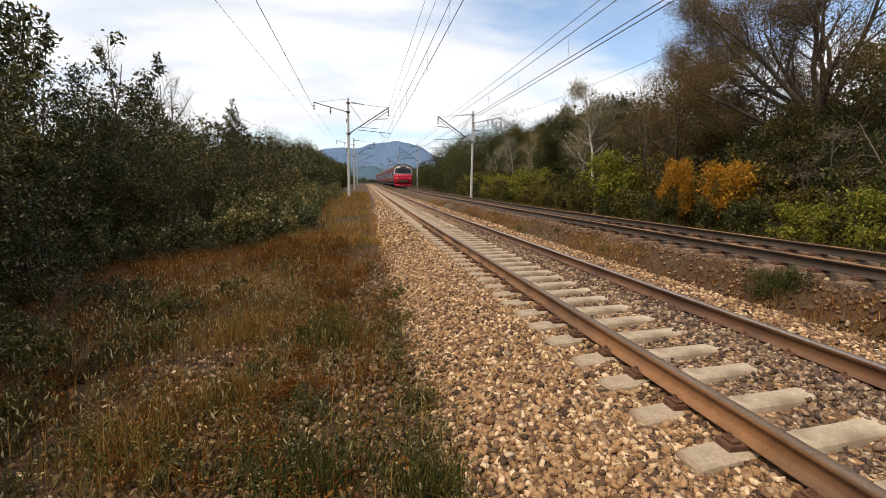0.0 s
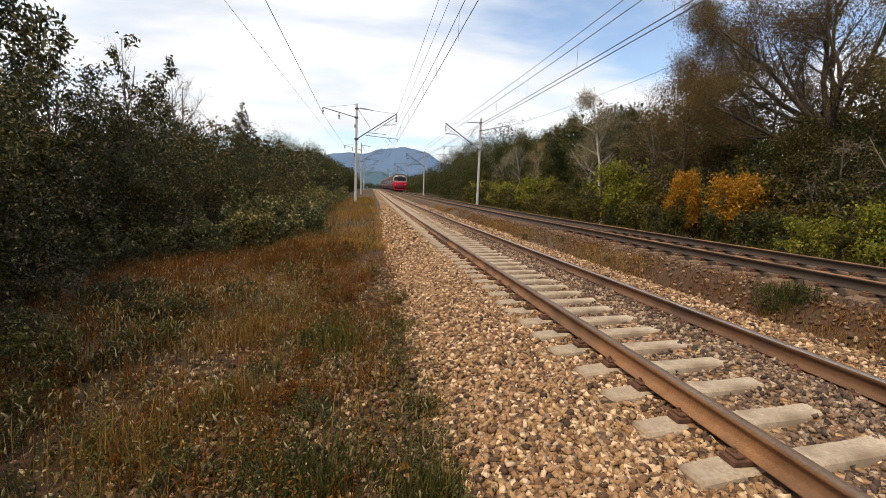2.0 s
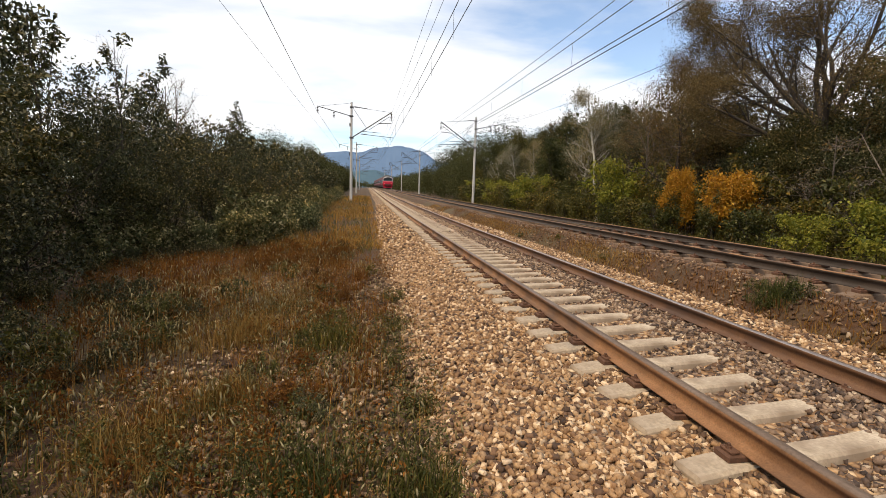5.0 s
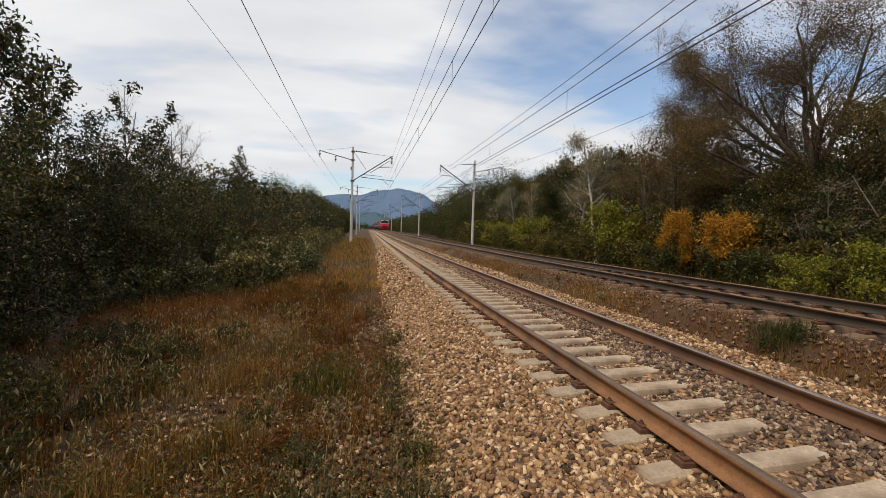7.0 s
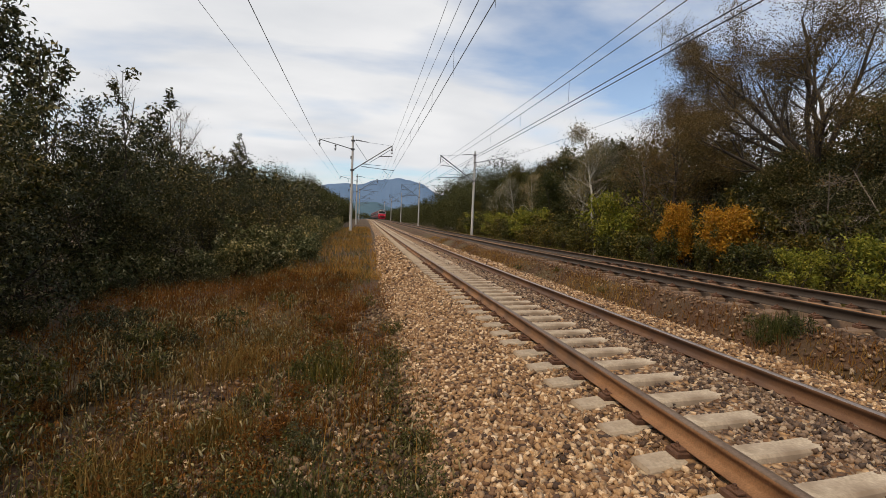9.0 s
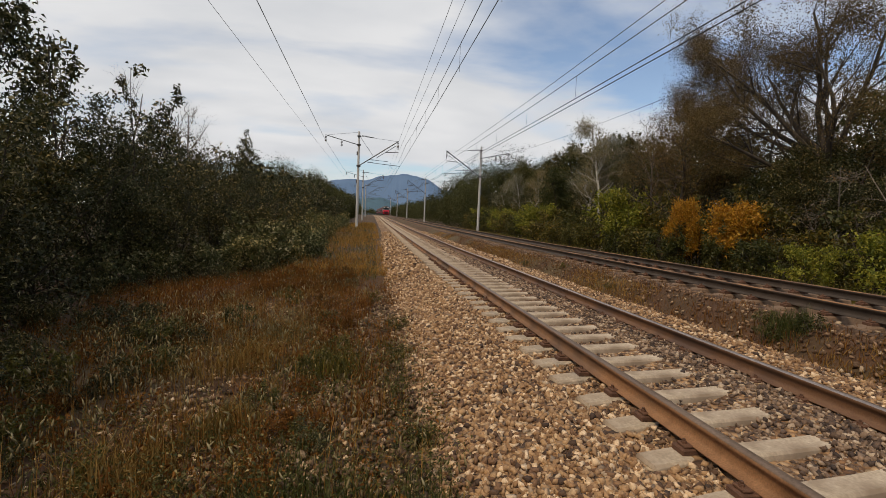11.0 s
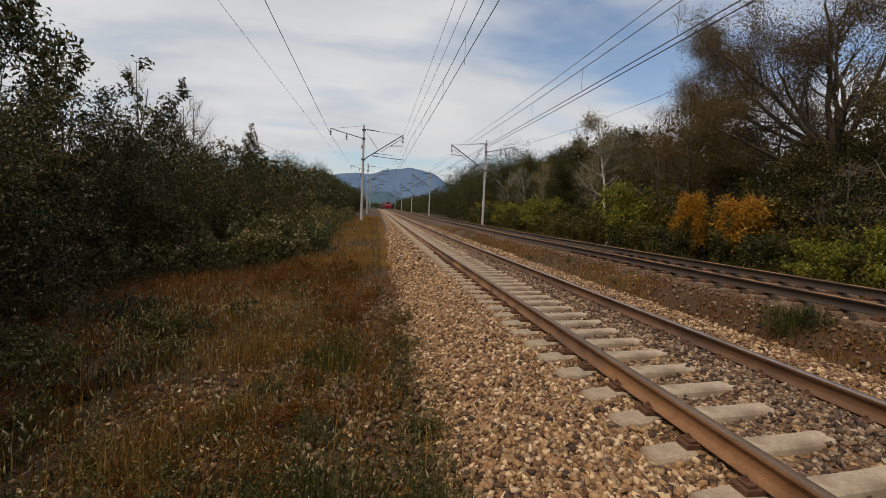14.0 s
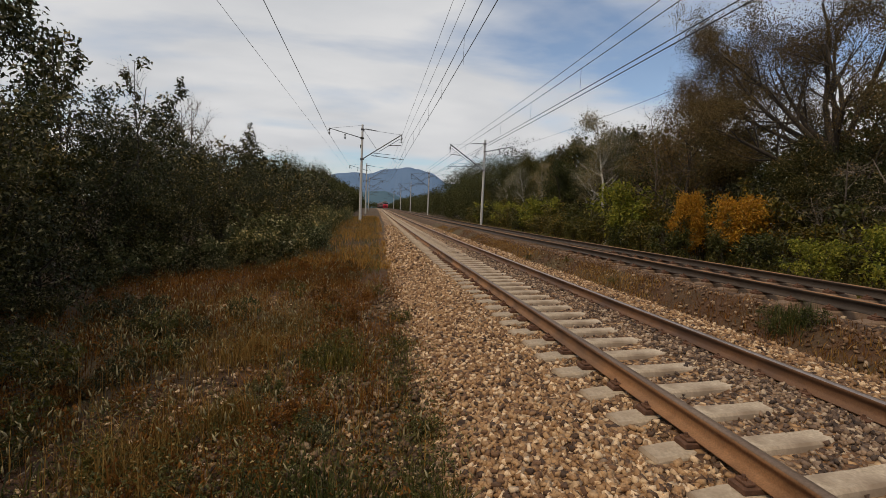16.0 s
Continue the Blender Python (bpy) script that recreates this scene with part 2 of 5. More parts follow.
# pale end of the ramp paints sunlight on the leaf tips
L_TIP = leaf("green leaves with painted sunlit tips", [(0.0, (0.045, 0.052, 0.016)), (0.5, (0.095, 0.10, 0.034)), (0.75, (0.19, 0.175, 0.07)), (0.88, (0.42, 0.36, 0.18)), (1.0, (0.60, 0.53, 0.32))], 0.5, 0.35)
L_PALE = leaf("pale grey green leaves", [(0.0, (0.04, 0.045, 0.014)), (0.6, (0.085, 0.085, 0.03)), (0.8, (0.16, 0.145, 0.065)), (1.0, (0.36, 0.31, 0.19))], 0.5, 0.3)


def plain(name, color, rough=0.4, metal=0.0):
    m, nt, bs = start(name)
    g = ramp(nt, noise_of(nt, 3.0, 4), [(0.3, tuple(c * 0.85 for c in color)), (0.7, tuple(min(1, c * 1.08) for c in color))])
    nt.links.new(g, bs.inputs["Base Color"])
    bs.inputs["Roughness"].default_value, bs.inputs["Metallic"].default_value = rough, metal
    return m


M_RED = plain("red train paint", (0.46, 0.010, 0.040), 0.4)
# red and grey of the sides are darkened to paint in their shade
M_SHADED_RED = plain("red train paint with painted shade", (0.10, 0.012, 0.018), 0.55)
M_SHADED_BAND = plain("grey train paint with painted shade", (0.17, 0.165, 0.17), 0.55)
M_GREYP = plain("light grey train paint", (0.30, 0.29, 0.30), 0.45)
M_ROOF = plain("dark grey roof", (0.09, 0.09, 0.095), 0.7)
M_GLASS = plain("dark window glass", (0.02, 0.024, 0.03), 0.08)
M_BLACK = plain("black underframe", (0.025, 0.024, 0.024), 0.7)
# tail lamps are assumed, none is seen; the faint glow is added
m_, nt_, bs_ = start("assumed tail lamp glow")
bs_.inputs["Base Color"].default_value = (0.6, 0.12, 0.1, 1)
bs_.inputs["Emission Color"].default_value = (1.0, 0.35, 0.25, 1)
bs_.inputs["Emission Strength"].default_value = 0.25
M_LAMP = m_


# distance haze is painted in as blue colour and a faint glow
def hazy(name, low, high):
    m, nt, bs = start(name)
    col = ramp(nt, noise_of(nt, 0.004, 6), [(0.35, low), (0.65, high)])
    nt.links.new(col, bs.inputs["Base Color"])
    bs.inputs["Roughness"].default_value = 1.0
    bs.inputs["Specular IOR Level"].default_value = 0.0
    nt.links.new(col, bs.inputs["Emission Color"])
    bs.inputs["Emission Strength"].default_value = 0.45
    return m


M_FAR = hazy("far mountains painted haze blue", (0.082, 0.128, 0.205), (0.097, 0.146, 0.228))
M_NEARHILL = hazy("wooded foothills painted haze blue", (0.05, 0.085, 0.115), (0.065, 0.105, 0.135))


# ---- shared building helpers ----
def along(y, pts):
    """A value that runs evenly from point to point along the line."""
    for (a, va), (b, vb) in zip(pts, pts[1:]):
        if y <= b:
            return va + (vb - va) * max(0.0, (y - a) / (b - a))
    return pts[-1][1]


def bend(y):
    """The line curves a little to the west far ahead."""
    return -6e-5 * max(0.0, y - 180) ** 2 if y < 400 else -2.9 - 0.0264 * (y - 400)


RISE = [(0, 0), (20, 0), (44, 0.12), (64, 0.26), (84, 0.42), (121, 0.76), (172, 1.18), (215, 1.45), (262, 1.66), (330, 1.82), (420, 1.9)]


def rise(y):
    """The line climbs a little far ahead."""
    return along(y, RISE)


def ground_z(u, y):
    """Height of the ground at u metres to the side of the line."""
    pts = [(-400, -0.9), (-30, -0.6), (-6, -0.42), (-2.5, -0.33), (-0.6, -0.27), (0.6, -0.24), (4.9, -0.2), (5.25, 0.0), (5.5, 0.17), (5.75, 0.27), (6.0, 0.31), (6.25, 0.2), (8.3, 0.2), (9.0, 0.1), (11.0, -0.25), (13.0, -0.5), (16, -0.7), (30, -0.6), (400, -0.9)]
    for (a, za), (b, zb) in zip(pts, pts[1:]):
        if u <= b:
            k = max(0.0, (u - a) / (b - a))
            verge = 0.4 * min(1.0, max(0.0, (y - 18) / 24)) * min(1.0, max(0.0, (1.2 - u) / 0.9)) * (u > -40)
            return za + (zb - za) * k + rise(y) + verge
    return -0.9 + rise(y)


def bm_mesh(name, bm, material):
    me = bpy.data.meshes.new(name)
    bm.to_mesh(me)
    bm.free()
    for m in (material if isinstance(material, (list, tuple)) else [material]):
        me.materials.append(m)
    return me


def part(name, bm, material, parent=None, label=""):
    me = bm if isinstance(bm, bpy.types.Mesh) else bm_mesh(name, bm, material)
    ob = new(name, me)
    ob.parent = parent
    if label:
        ob["label"] = label
    return ob


def np_mesh(name, verts, faces, materials, smooth=False):
    """A mesh from arrays: faces is an (n, 3) or (n, 4) array."""
    me = bpy.data.meshes.new(name)
    n, k = faces.shape
    me.vertices.add(len(verts)); me.vertices.foreach_set("co", np.asarray(verts, np.float32).ravel())
    me.loops.add(n * k); me.loops.foreach_set("vertex_index", faces.astype(np.int32).ravel())
    me.polygons.add(n); me.polygons.foreach_set("loop_start", np.arange(0, n * k, k, dtype=np.int32))
    me.polygons.foreach_set("loop_total", np.full(n, k, np.int32))
    if smooth:
        me.polygons.foreach_set("use_smooth", np.ones(n, bool))
    me.update(calc_edges=True)
    for m in materials if isinstance(materials, (list, tuple)) else [materials]:
        me.materials.append(m)
    return me


def box(bm, x0, x1, y0, y1, z0, z1, bev=0.0):
    r = bmesh.ops.create_cube(bm, size=1)
    vs = r["verts"]
    bmesh.ops.scale(bm, vec=(x1 - x0, y1 - y0, z1 - z0), verts=vs)
    bmesh.ops.translate(bm, vec=((x0 + x1) / 2, (y0 + y1) / 2, (z0 + z1) / 2), verts=vs)
    if bev:
        es = list({e for v in vs for e in v.link_edges})
        bmesh.ops.bevel(bm, geom=es, offset=bev, segments=1, affect="EDGES")
    return vs


def tube(bm, a, b, r0, r1=None, sides=6):
    """A round bar from a to b."""
    a, b = Vector(a), Vector(b)
    r = bmesh.ops.create_cone(bm, cap_ends=True, segments=sides, radius1=r0, radius2=r0 if r1 is None else r1, depth=(b - a).length)
    q = Vector((0, 0, 1)).rotation_difference((b - a).normalized()).to_matrix().to_4x4()
    bmesh.ops.transform(bm, matrix=Matrix.Translation((a + b) / 2) @ q, verts=r["verts"])
    return r["verts"]


def sweep(name, profile, ys, xo, zo, material, closed=True, slots=None):
    """A profile in x, z drawn out along the line at side offset xo."""
    k = len(profile)
    verts = np.array([(xo + bend(y) + px_, y, zo + rise(y) + pz_) for y in ys for px_, pz_ in profile])
    rng_k = k if closed else k - 1
    faces = np.array([(i * k + j, i * k + (j + 1) % k, (i + 1) * k + (j + 1) % k, (i + 1) * k + j) for i in range(len(ys) - 1) for j in range(rng_k)])
    me = np_mesh(name, verts, faces[:, ::-1], material)
    if slots:
        me.polygons.foreach_set("material_index", np.array([slots[j] for i in range(len(ys) - 1) for j in range(rng_k)], np.int32))
    return me


# ---- ground, ballast, mountains ----
def build_ground():
    us = [-400, -200, -90, -45, -25, -15] + [-10 + 0.5 * i for i in range(29)] + [4.5 + 0.25 * i for i in range(9)] + [7 + 0.5 * i for i in range(16)] + [15.5, 17, 20, 25, 40, 80, 200, 420]
    ys = [-60, -30, -12] + [-6 + 0.5 * i for i in range(70)] + [30 + 2.5 * i for i in range(30)] + [110 + 15 * i for i in range(20)] + [420, 520, 700, 1100, 2000, 3200]
    verts = []
    for y in ys:
        for u in us:
            amp = 0.05 if abs(u) < 30 else 0.6
            n = noise.noise((u * 0.7, y * 0.7, 0)) * amp + noise.noise((u * 2.1, y * 2.1, 3)) * 0.02 * (abs(u) < 30)
            verts.append((u + bend(y), y, ground_z(u, y) + n - 0.02))
    w = len(us)
    faces = np.array([(j * w + i, j * w + i + 1, (j + 1) * w + i + 1, (j + 1) * w + i) for j in range(len(ys) - 1) for i in range(w - 1)])
    tagged(new("ground", np_mesh("ground", np.array(verts), faces, M_GROUND, True)), "brown soil with dead grass and weeds beside the railway", "ground", kind="structure")


T1, T2, T2_Z = 2.96, 7.06, 0.345
SKEW = 7.0  # sleepers are turned out of square to fit the camera's view


def line_ys(start, end, step_near=0.5):
    ys, y = [], start
    while y < end:
        ys.append(y)
        y += step_near if y < 30 else (2 if y < 100 else 6)
    return ys + [end]


def build_bed(name, axis, dz, mat, label, prof):
    """The heap of crushed stone under a track, sloping down on both sides."""
    fine = []
    for (a, za), (b, zb) in zip(prof, prof[1:]):
        for i in range(4):
            fine.append((a + (b - a) * i / 4, za + (zb - za) * i / 4))
    fine.append(prof[-1])
    ys = line_ys(-6, 420, 0.25)
    verts = np.array([(axis + bend(y) + x + 0.06 * noise.noise((x, y * 0.8, 5)) * (abs(x) > 1.7), y,
                       z + dz + rise(y) + 0.02 * noise.noise((x * 3, y * 3, 1))) for y in ys for x, z in fine])
    k = len(fine)
    faces = np.array([(i * k + j, i * k + j + 1, (i + 1) * k + j + 1, (i + 1) * k + j) for i in range(len(ys) - 1) for j in range(k - 1)])
    tagged(new(name, np_mesh(name, verts, faces, mat, True)), label, "ballast bed", kind="structure")
    return fine


def bed_z(fine, x):
    for (a, za), (b, zb) in zip(fine, fine[1:]):
        if a <= x <= b:
            return za + (zb - za) * (x - a) / (b - a)
    return -0.34


def rock_shapes(rng, count):
    """A few angular stones of eight corners."""
    base = np.array([(-1, -1, -1), (1, -1, -1), (1, 1, -1), (-1, 1, -1), (-1, -1, 1), (1, -1, 1), (1, 1, 1), (-1, 1, 1)], float)
    return [base * rng.uniform(0.3, 1.0, (8, 3)) * [0.72, 0.5, 0.38] for _ in range(count)]


ROCK_QUADS = np.array([(0, 3, 2, 1), (4, 5, 6, 7), (0, 1, 5, 4), (1, 2, 6, 5), (2, 3, 7, 6), (3, 0, 4, 7)])


def turns(rng, n, tip=0.5):
    """Random rotation matrices: any heading, some tip."""
    a, b, c = rng.uniform(0, 2 * np.pi, n), rng.normal(0, tip, n), rng.normal(0, tip, n)
    ca, sa, cb, sb, cc, sc = np.cos(a), np.sin(a), np.cos(b), np.sin(b), np.cos(c), np.sin(c)
    z, o = np.zeros(n), np.ones(n)
    rz = np.stack([ca, -sa, z, sa, ca, z, z, z, o], -1).reshape(-1, 3, 3)
    rx = np.stack([o, z, z, z, cb, -sb, z, sb, cb], -1).reshape(-1, 3, 3)
    ry = np.stack([cc, z, sc, z, o, z, -sc, z, cc], -1).reshape(-1, 3, 3)
    return rz @ rx @ ry


def scatter_stones(name, spots, sizes, material, label, seed):
    rng = np.random.default_rng(seed)
    n = len(spots)
    shapes = np.array(rock_shapes(rng, 24))
    pick = shapes[rng.integers(0, 24, n)] * sizes[:, None, None]
    rot = turns(rng, n, 0.7)
    verts = np.einsum("nij,nkj->nki", rot, pick) + spots[:, None, :]
    faces = ROCK_QUADS[None] + (np.arange(n) * 8)[:, None, None]
    tagged(new(name, np_mesh(name, verts.reshape(-1, 3), faces.reshape(-1, 4), material)), label, "gravel", kind="stuff")


def build_stones():
    rng = np.random.default_rng(4)
    # near track: bright stones on both shoulders
    spots, sizes = [], []

    def fill(n, x0, x1, y0, y1, size, skip=None, power=1.7):
        for _ in range(n):
            x = rng.uniform(x0, x1)
            y = y0 + (y1 - y0) * rng.uniform() ** power
            if skip and skip(x, y):
                continue
            s = size * rng.uniform(0.6, 1.35)
            spots.append((T1 + x + bend(y), y, bed_z(BED1, x) - 0.02 + rise(y) + s * rng.uniform(0.0, 0.85)))
            sizes.append(s)

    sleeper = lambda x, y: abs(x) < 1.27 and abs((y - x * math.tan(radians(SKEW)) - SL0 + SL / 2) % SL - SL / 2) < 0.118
    edge = lambda x, y: x < -2.2 and rng.uniform() < (-2.2 - x) * 2.4
    fill(30000, -2.65, -1.2, 1.2, 13, 0.039, lambda x, y: sleeper(x, y) or edge(x, y))
    fill(8000, -1.32, -0.86, 1.2, 12, 0.039, sleeper)
    fill(13000, 0.95, 2.25, 2.0, 20, 0.04, sleeper)
    fill(3000, -2.5, 2.5, -5, 1.3, 0.055, sleeper, 1.0)
    fill(5000, -2.5, -1.3, 12, 40, 0.075, None, 1.3)
    fill(4000, 1.3, 2.2, 16, 45, 0.07, None, 1.3)
    scatter_stones("ballast_stones", np.array(spots), np.array(sizes), M_STONE, "tan and brown crushed stone heaped beside the sleepers", 5)
    spots.clear(); sizes.clear()
    fill(15000, -0.72, 0.75, 1.4, 16, 0.031, lambda x, y: sleeper(x, y) and x < 0.28)
    fill(5200, 0.28, 0.72, 1.6, 16, 0.038)
    fill(2200, -0.7, 0.5, 1.6, 16, 0.036)
    fill(1500, -0.72, 0.75, 12, 30, 0.055, sleeper, 1.3)
    scatter_stones("dark_ballast_stones", np.array(spots), np.array(sizes), M_STONE_DARK, "oily dark crushed stone between the rails", 6)
    spots.clear(); sizes.clear()
    fill(2600, -1.0, -0.86, 1.4, 14, 0.036, sleeper)
    scatter_stones("rusty_stones", np.array(spots), np.array(sizes), M_STONE_BROWN, "rust stained stones along the rail foot", 9)
    spots.clear(); sizes.clear()
    # stones strewn in the weeds beside the bed
    for _ in range(5200):
        x, y = rng.uniform(-1.3, 0.75), 1.3 + 9 * rng.uniform() ** 1.6
        if rng.uniform() > 0.25 + 0.75 * max(0, (x + 1.3) / 2.0) and noise.noise((x * 1.3, y * 0.9, 2)) < 0.12:
            continue
        s = 0.045 * rng.uniform(0.6, 1.4)
        spots.append((x, y, ground_z(x, y) + s * 0.2 + 0.01)); sizes.append(s)
    scatter_stones("strewn_stones", np.array(spots), np.array(sizes), M_STONE_DUSTY, "dusty tan stones strewn among the weeds", 8)
    spots.clear(); sizes.clear()
    for _ in range(1700):
        x, y = rng.uniform(4.9, 5.9), 3 + 22 * rng.uniform() ** 1.4
        s = 0.045 * rng.uniform(0.6, 1.4)
        spots.append((x, y, ground_z(x, y) + s * 0.2)); sizes.append(s)
    for _ in range(4000):
        x, y = rng.uniform(-1.6, 1.7), 3 + 27 * rng.uniform() ** 1.4
        s = 0.05 * rng.uniform(0.6, 1.3)
        spots.append((T2 + x, y, bed_z(BED2, x) + T2_Z + rise(y) + s * 0.1)); sizes.append(s)
    scatter_stones("scattered_stones", np.array(spots), np.array(sizes), M_STONE_BROWN, "brown stones strewn among weeds and on the far bed", 7)


SL, SL0 = 0.487, 2.22


def sleeper_mesh(name, mat):
    """A concrete sleeper: chamfered ends, high rail seats and a hollowed waist."""
    secs = [(-1.22, -0.035, 0.075), (-1.205, -0.012, 0.088), (-1.0, 0.0, 0.09), (-0.62, 0.0, 0.09), (-0.42, -0.018, 0.085), (0, -0.022, 0.082),
            (0.42, -0.018, 0.085), (0.62, 0.0, 0.09), (1.0, 0.0, 0.09), (1.205, -0.012, 0.088), (1.22, -0.035, 0.075)]
    bm = bmesh.new()
    rings = []
    for x, z, w in secs:
        rings.append([bm.verts.new(p) for p in ((x, -w - 0.045, -0.2), (x, -w - 0.008, z - 0.018), (x, -w + 0.01, z), (x, w - 0.01, z), (x, w + 0.008, z - 0.018), (x, w + 0.045, -0.2))])
    for a, b in zip(rings, rings[1:]):
        for i in range(5):
            bm.faces.new((a[i], a[i + 1], b[i + 1], b[i]))
    bm.faces.new(rings[0]); bm.faces.new(reversed(rings[-1]))
    bmesh.ops.recalc_face_normals(bm, faces=bm.faces)
    return bm_mesh(name, bm, mat)


def fastening_mesh():
    """Base plate, two clamps and bolts that hold a rail to its sleeper."""
    bm = bmesh.new()
    box(bm, -0.16, 0.16, -0.06, 0.06, 0.0, 0.039, 0.006)
    for s in (-1, 1):
        box(bm, s * 0.105 - 0.03, s * 0.105 + 0.03, -0.045, 0.045, 0.039, 0.060, 0.006)
        tube(bm, (s * 0.115, 0, 0.06), (s * 0.115, 0, 0.088), 0.011, sides=6)
        tube(bm, (s * 0.115, 0, 0.058), (s * 0.115, 0, 0.074), 0.018, sides=6)
    return bm_mesh("fastening", bm, M_IRON)


RAIL = [(-0.075, 0), (0.075, 0), (0.075, 0.012), (0.02, 0.03), (0.010, 0.05), (0.010, 0.125), (0.0365, 0.143), (0.0375, 0.170), (0.030, 0.179),
        (-0.004, 0.1805), (-0.030, 0.179), (-0.0375, 0.170), (-0.0365, 0.143), (-0.010, 0.125), (-0.010, 0.05), (-0.02, 0.03), (-0.075, 0.012)]


def build_track(axis, dz, mats, conc, near, label, seat_first, SL):
    track = tagged(new("railway_track"), label, "railway track", "railway tracks")
    ys = line_ys(-6, 420, 1.0)
    for side, bright in ((-1, 0), (1, 1)):
        prof = [(x * -side * 0.92, z * 0.845) for x, z in RAIL]
        slots = [0] * 17
        slots[7] = slots[8] = 2 if mats[2] and bright else 1
        slots[9], slots[10] = 1, 1
        me = sweep("rail", prof, ys, axis + side * 0.7975, dz + 0.040, [M_RAIL_OILY if bright and mats[2] else mats[0], mats[1], M_SHINE], True, slots)
        if side < 0:
            me.flip_normals()
        part("rail", me, None, track, "rail with a polished running edge" if bright and mats[2] else "")
    sm, fm = sleeper_mesh("sleeper", conc), fastening_mesh()
    rng = random.Random(9)
    n_near = 240
    rest_v, rest_f = [], []
    sv = np.array([v.co for v in sm.vertices])
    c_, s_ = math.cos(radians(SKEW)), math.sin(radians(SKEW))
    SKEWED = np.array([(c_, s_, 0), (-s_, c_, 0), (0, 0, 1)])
    quads = np.array([list(p.vertices) for p in sm.polygons if len(p.vertices) == 4])
    y, i = seat_first - 15 * SL, 0
    while y < 280:
        tilt = rng.uniform(-0.6, 0.6)
        if i < n_near:
            ob = part("sleeper", sm, None, track)
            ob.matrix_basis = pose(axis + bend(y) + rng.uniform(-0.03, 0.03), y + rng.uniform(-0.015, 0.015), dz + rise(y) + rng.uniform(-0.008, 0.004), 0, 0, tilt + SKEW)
            if y < near:
                for s in (-0.7975, 0.7975):
                    f = part("fastening", fm, None, ob)
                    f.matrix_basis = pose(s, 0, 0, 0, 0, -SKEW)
        else:
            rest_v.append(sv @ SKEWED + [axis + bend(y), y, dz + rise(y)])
            rest_f.append(quads + len(sv) * len(rest_f))
        y += SL
        i += 1
    far = part("far_sleepers", np_mesh("far_sleepers", np.concatenate(rest_v), np.concatenate(rest_f), conc), None, track)
    far["kind"] = "stuff"


def ridge(name, dist, spans, mat, label, seed):
    """A far mountain ridge: crest heights by bearing, with a rough slope in front."""
    verts, w = [], 160
    a0, a1 = spans[0][0], spans[-1][0]
    for i in range(w):
        b = a0 + (a1 - a0) * i / (w - 1)
        for (p, hp), (q, hq) in zip(spans, spans[1:]):
            if b <= q:
                k = (b - p) / (q - p)
                k = k * k * (3 - 2 * k)
                h = hp + (hq - hp) * k
                break
        h += noise.noise((b * 1.1, seed, 0)) * 0.0012 * dist + noise.noise((b * 3, seed, 2)) * 0.0007 * dist
        s, c = math.sin(radians(b)), math.cos(radians(b))
        for f, hf in ((0.78, -0.05), (0.84, 0.28), (0.9, 0.58), (0.95, 0.83), (1.0, 1.0), (1.06, 0.7)):
            rough = noise.noise((b * 2, f * 9, seed)) * 0.03 * (f < 1)
            verts.append((s * dist * f, c * dist * f, max(-5, h * (hf + rough))))
    faces = np.array([(i * 6 + j, i * 6 + j + 1, (i + 1) * 6 + j + 1, (i + 1) * 6 + j) for i in range(w - 1) for j in range(5)])
    tagged(new(name, np_mesh(name, np.array(verts), faces, mat, True)), label, "mountain", kind="structure")


# ---- overhead line ----
def cyl_chain(bm, x, y, z_top, n, r=0.11, pitch=0.15):
    """A string of bell insulators hanging from its top."""
    tube(bm, (x, y, z_top), (x, y, z_top - n * pitch - 0.1), 0.018, sides=5)
    for i in range(n):
        z = z_top - 0.1 - i * pitch
        tube(bm, (x, y, z - 0.07), (x, y, z), r * 1.25, r * 0.6, 8)


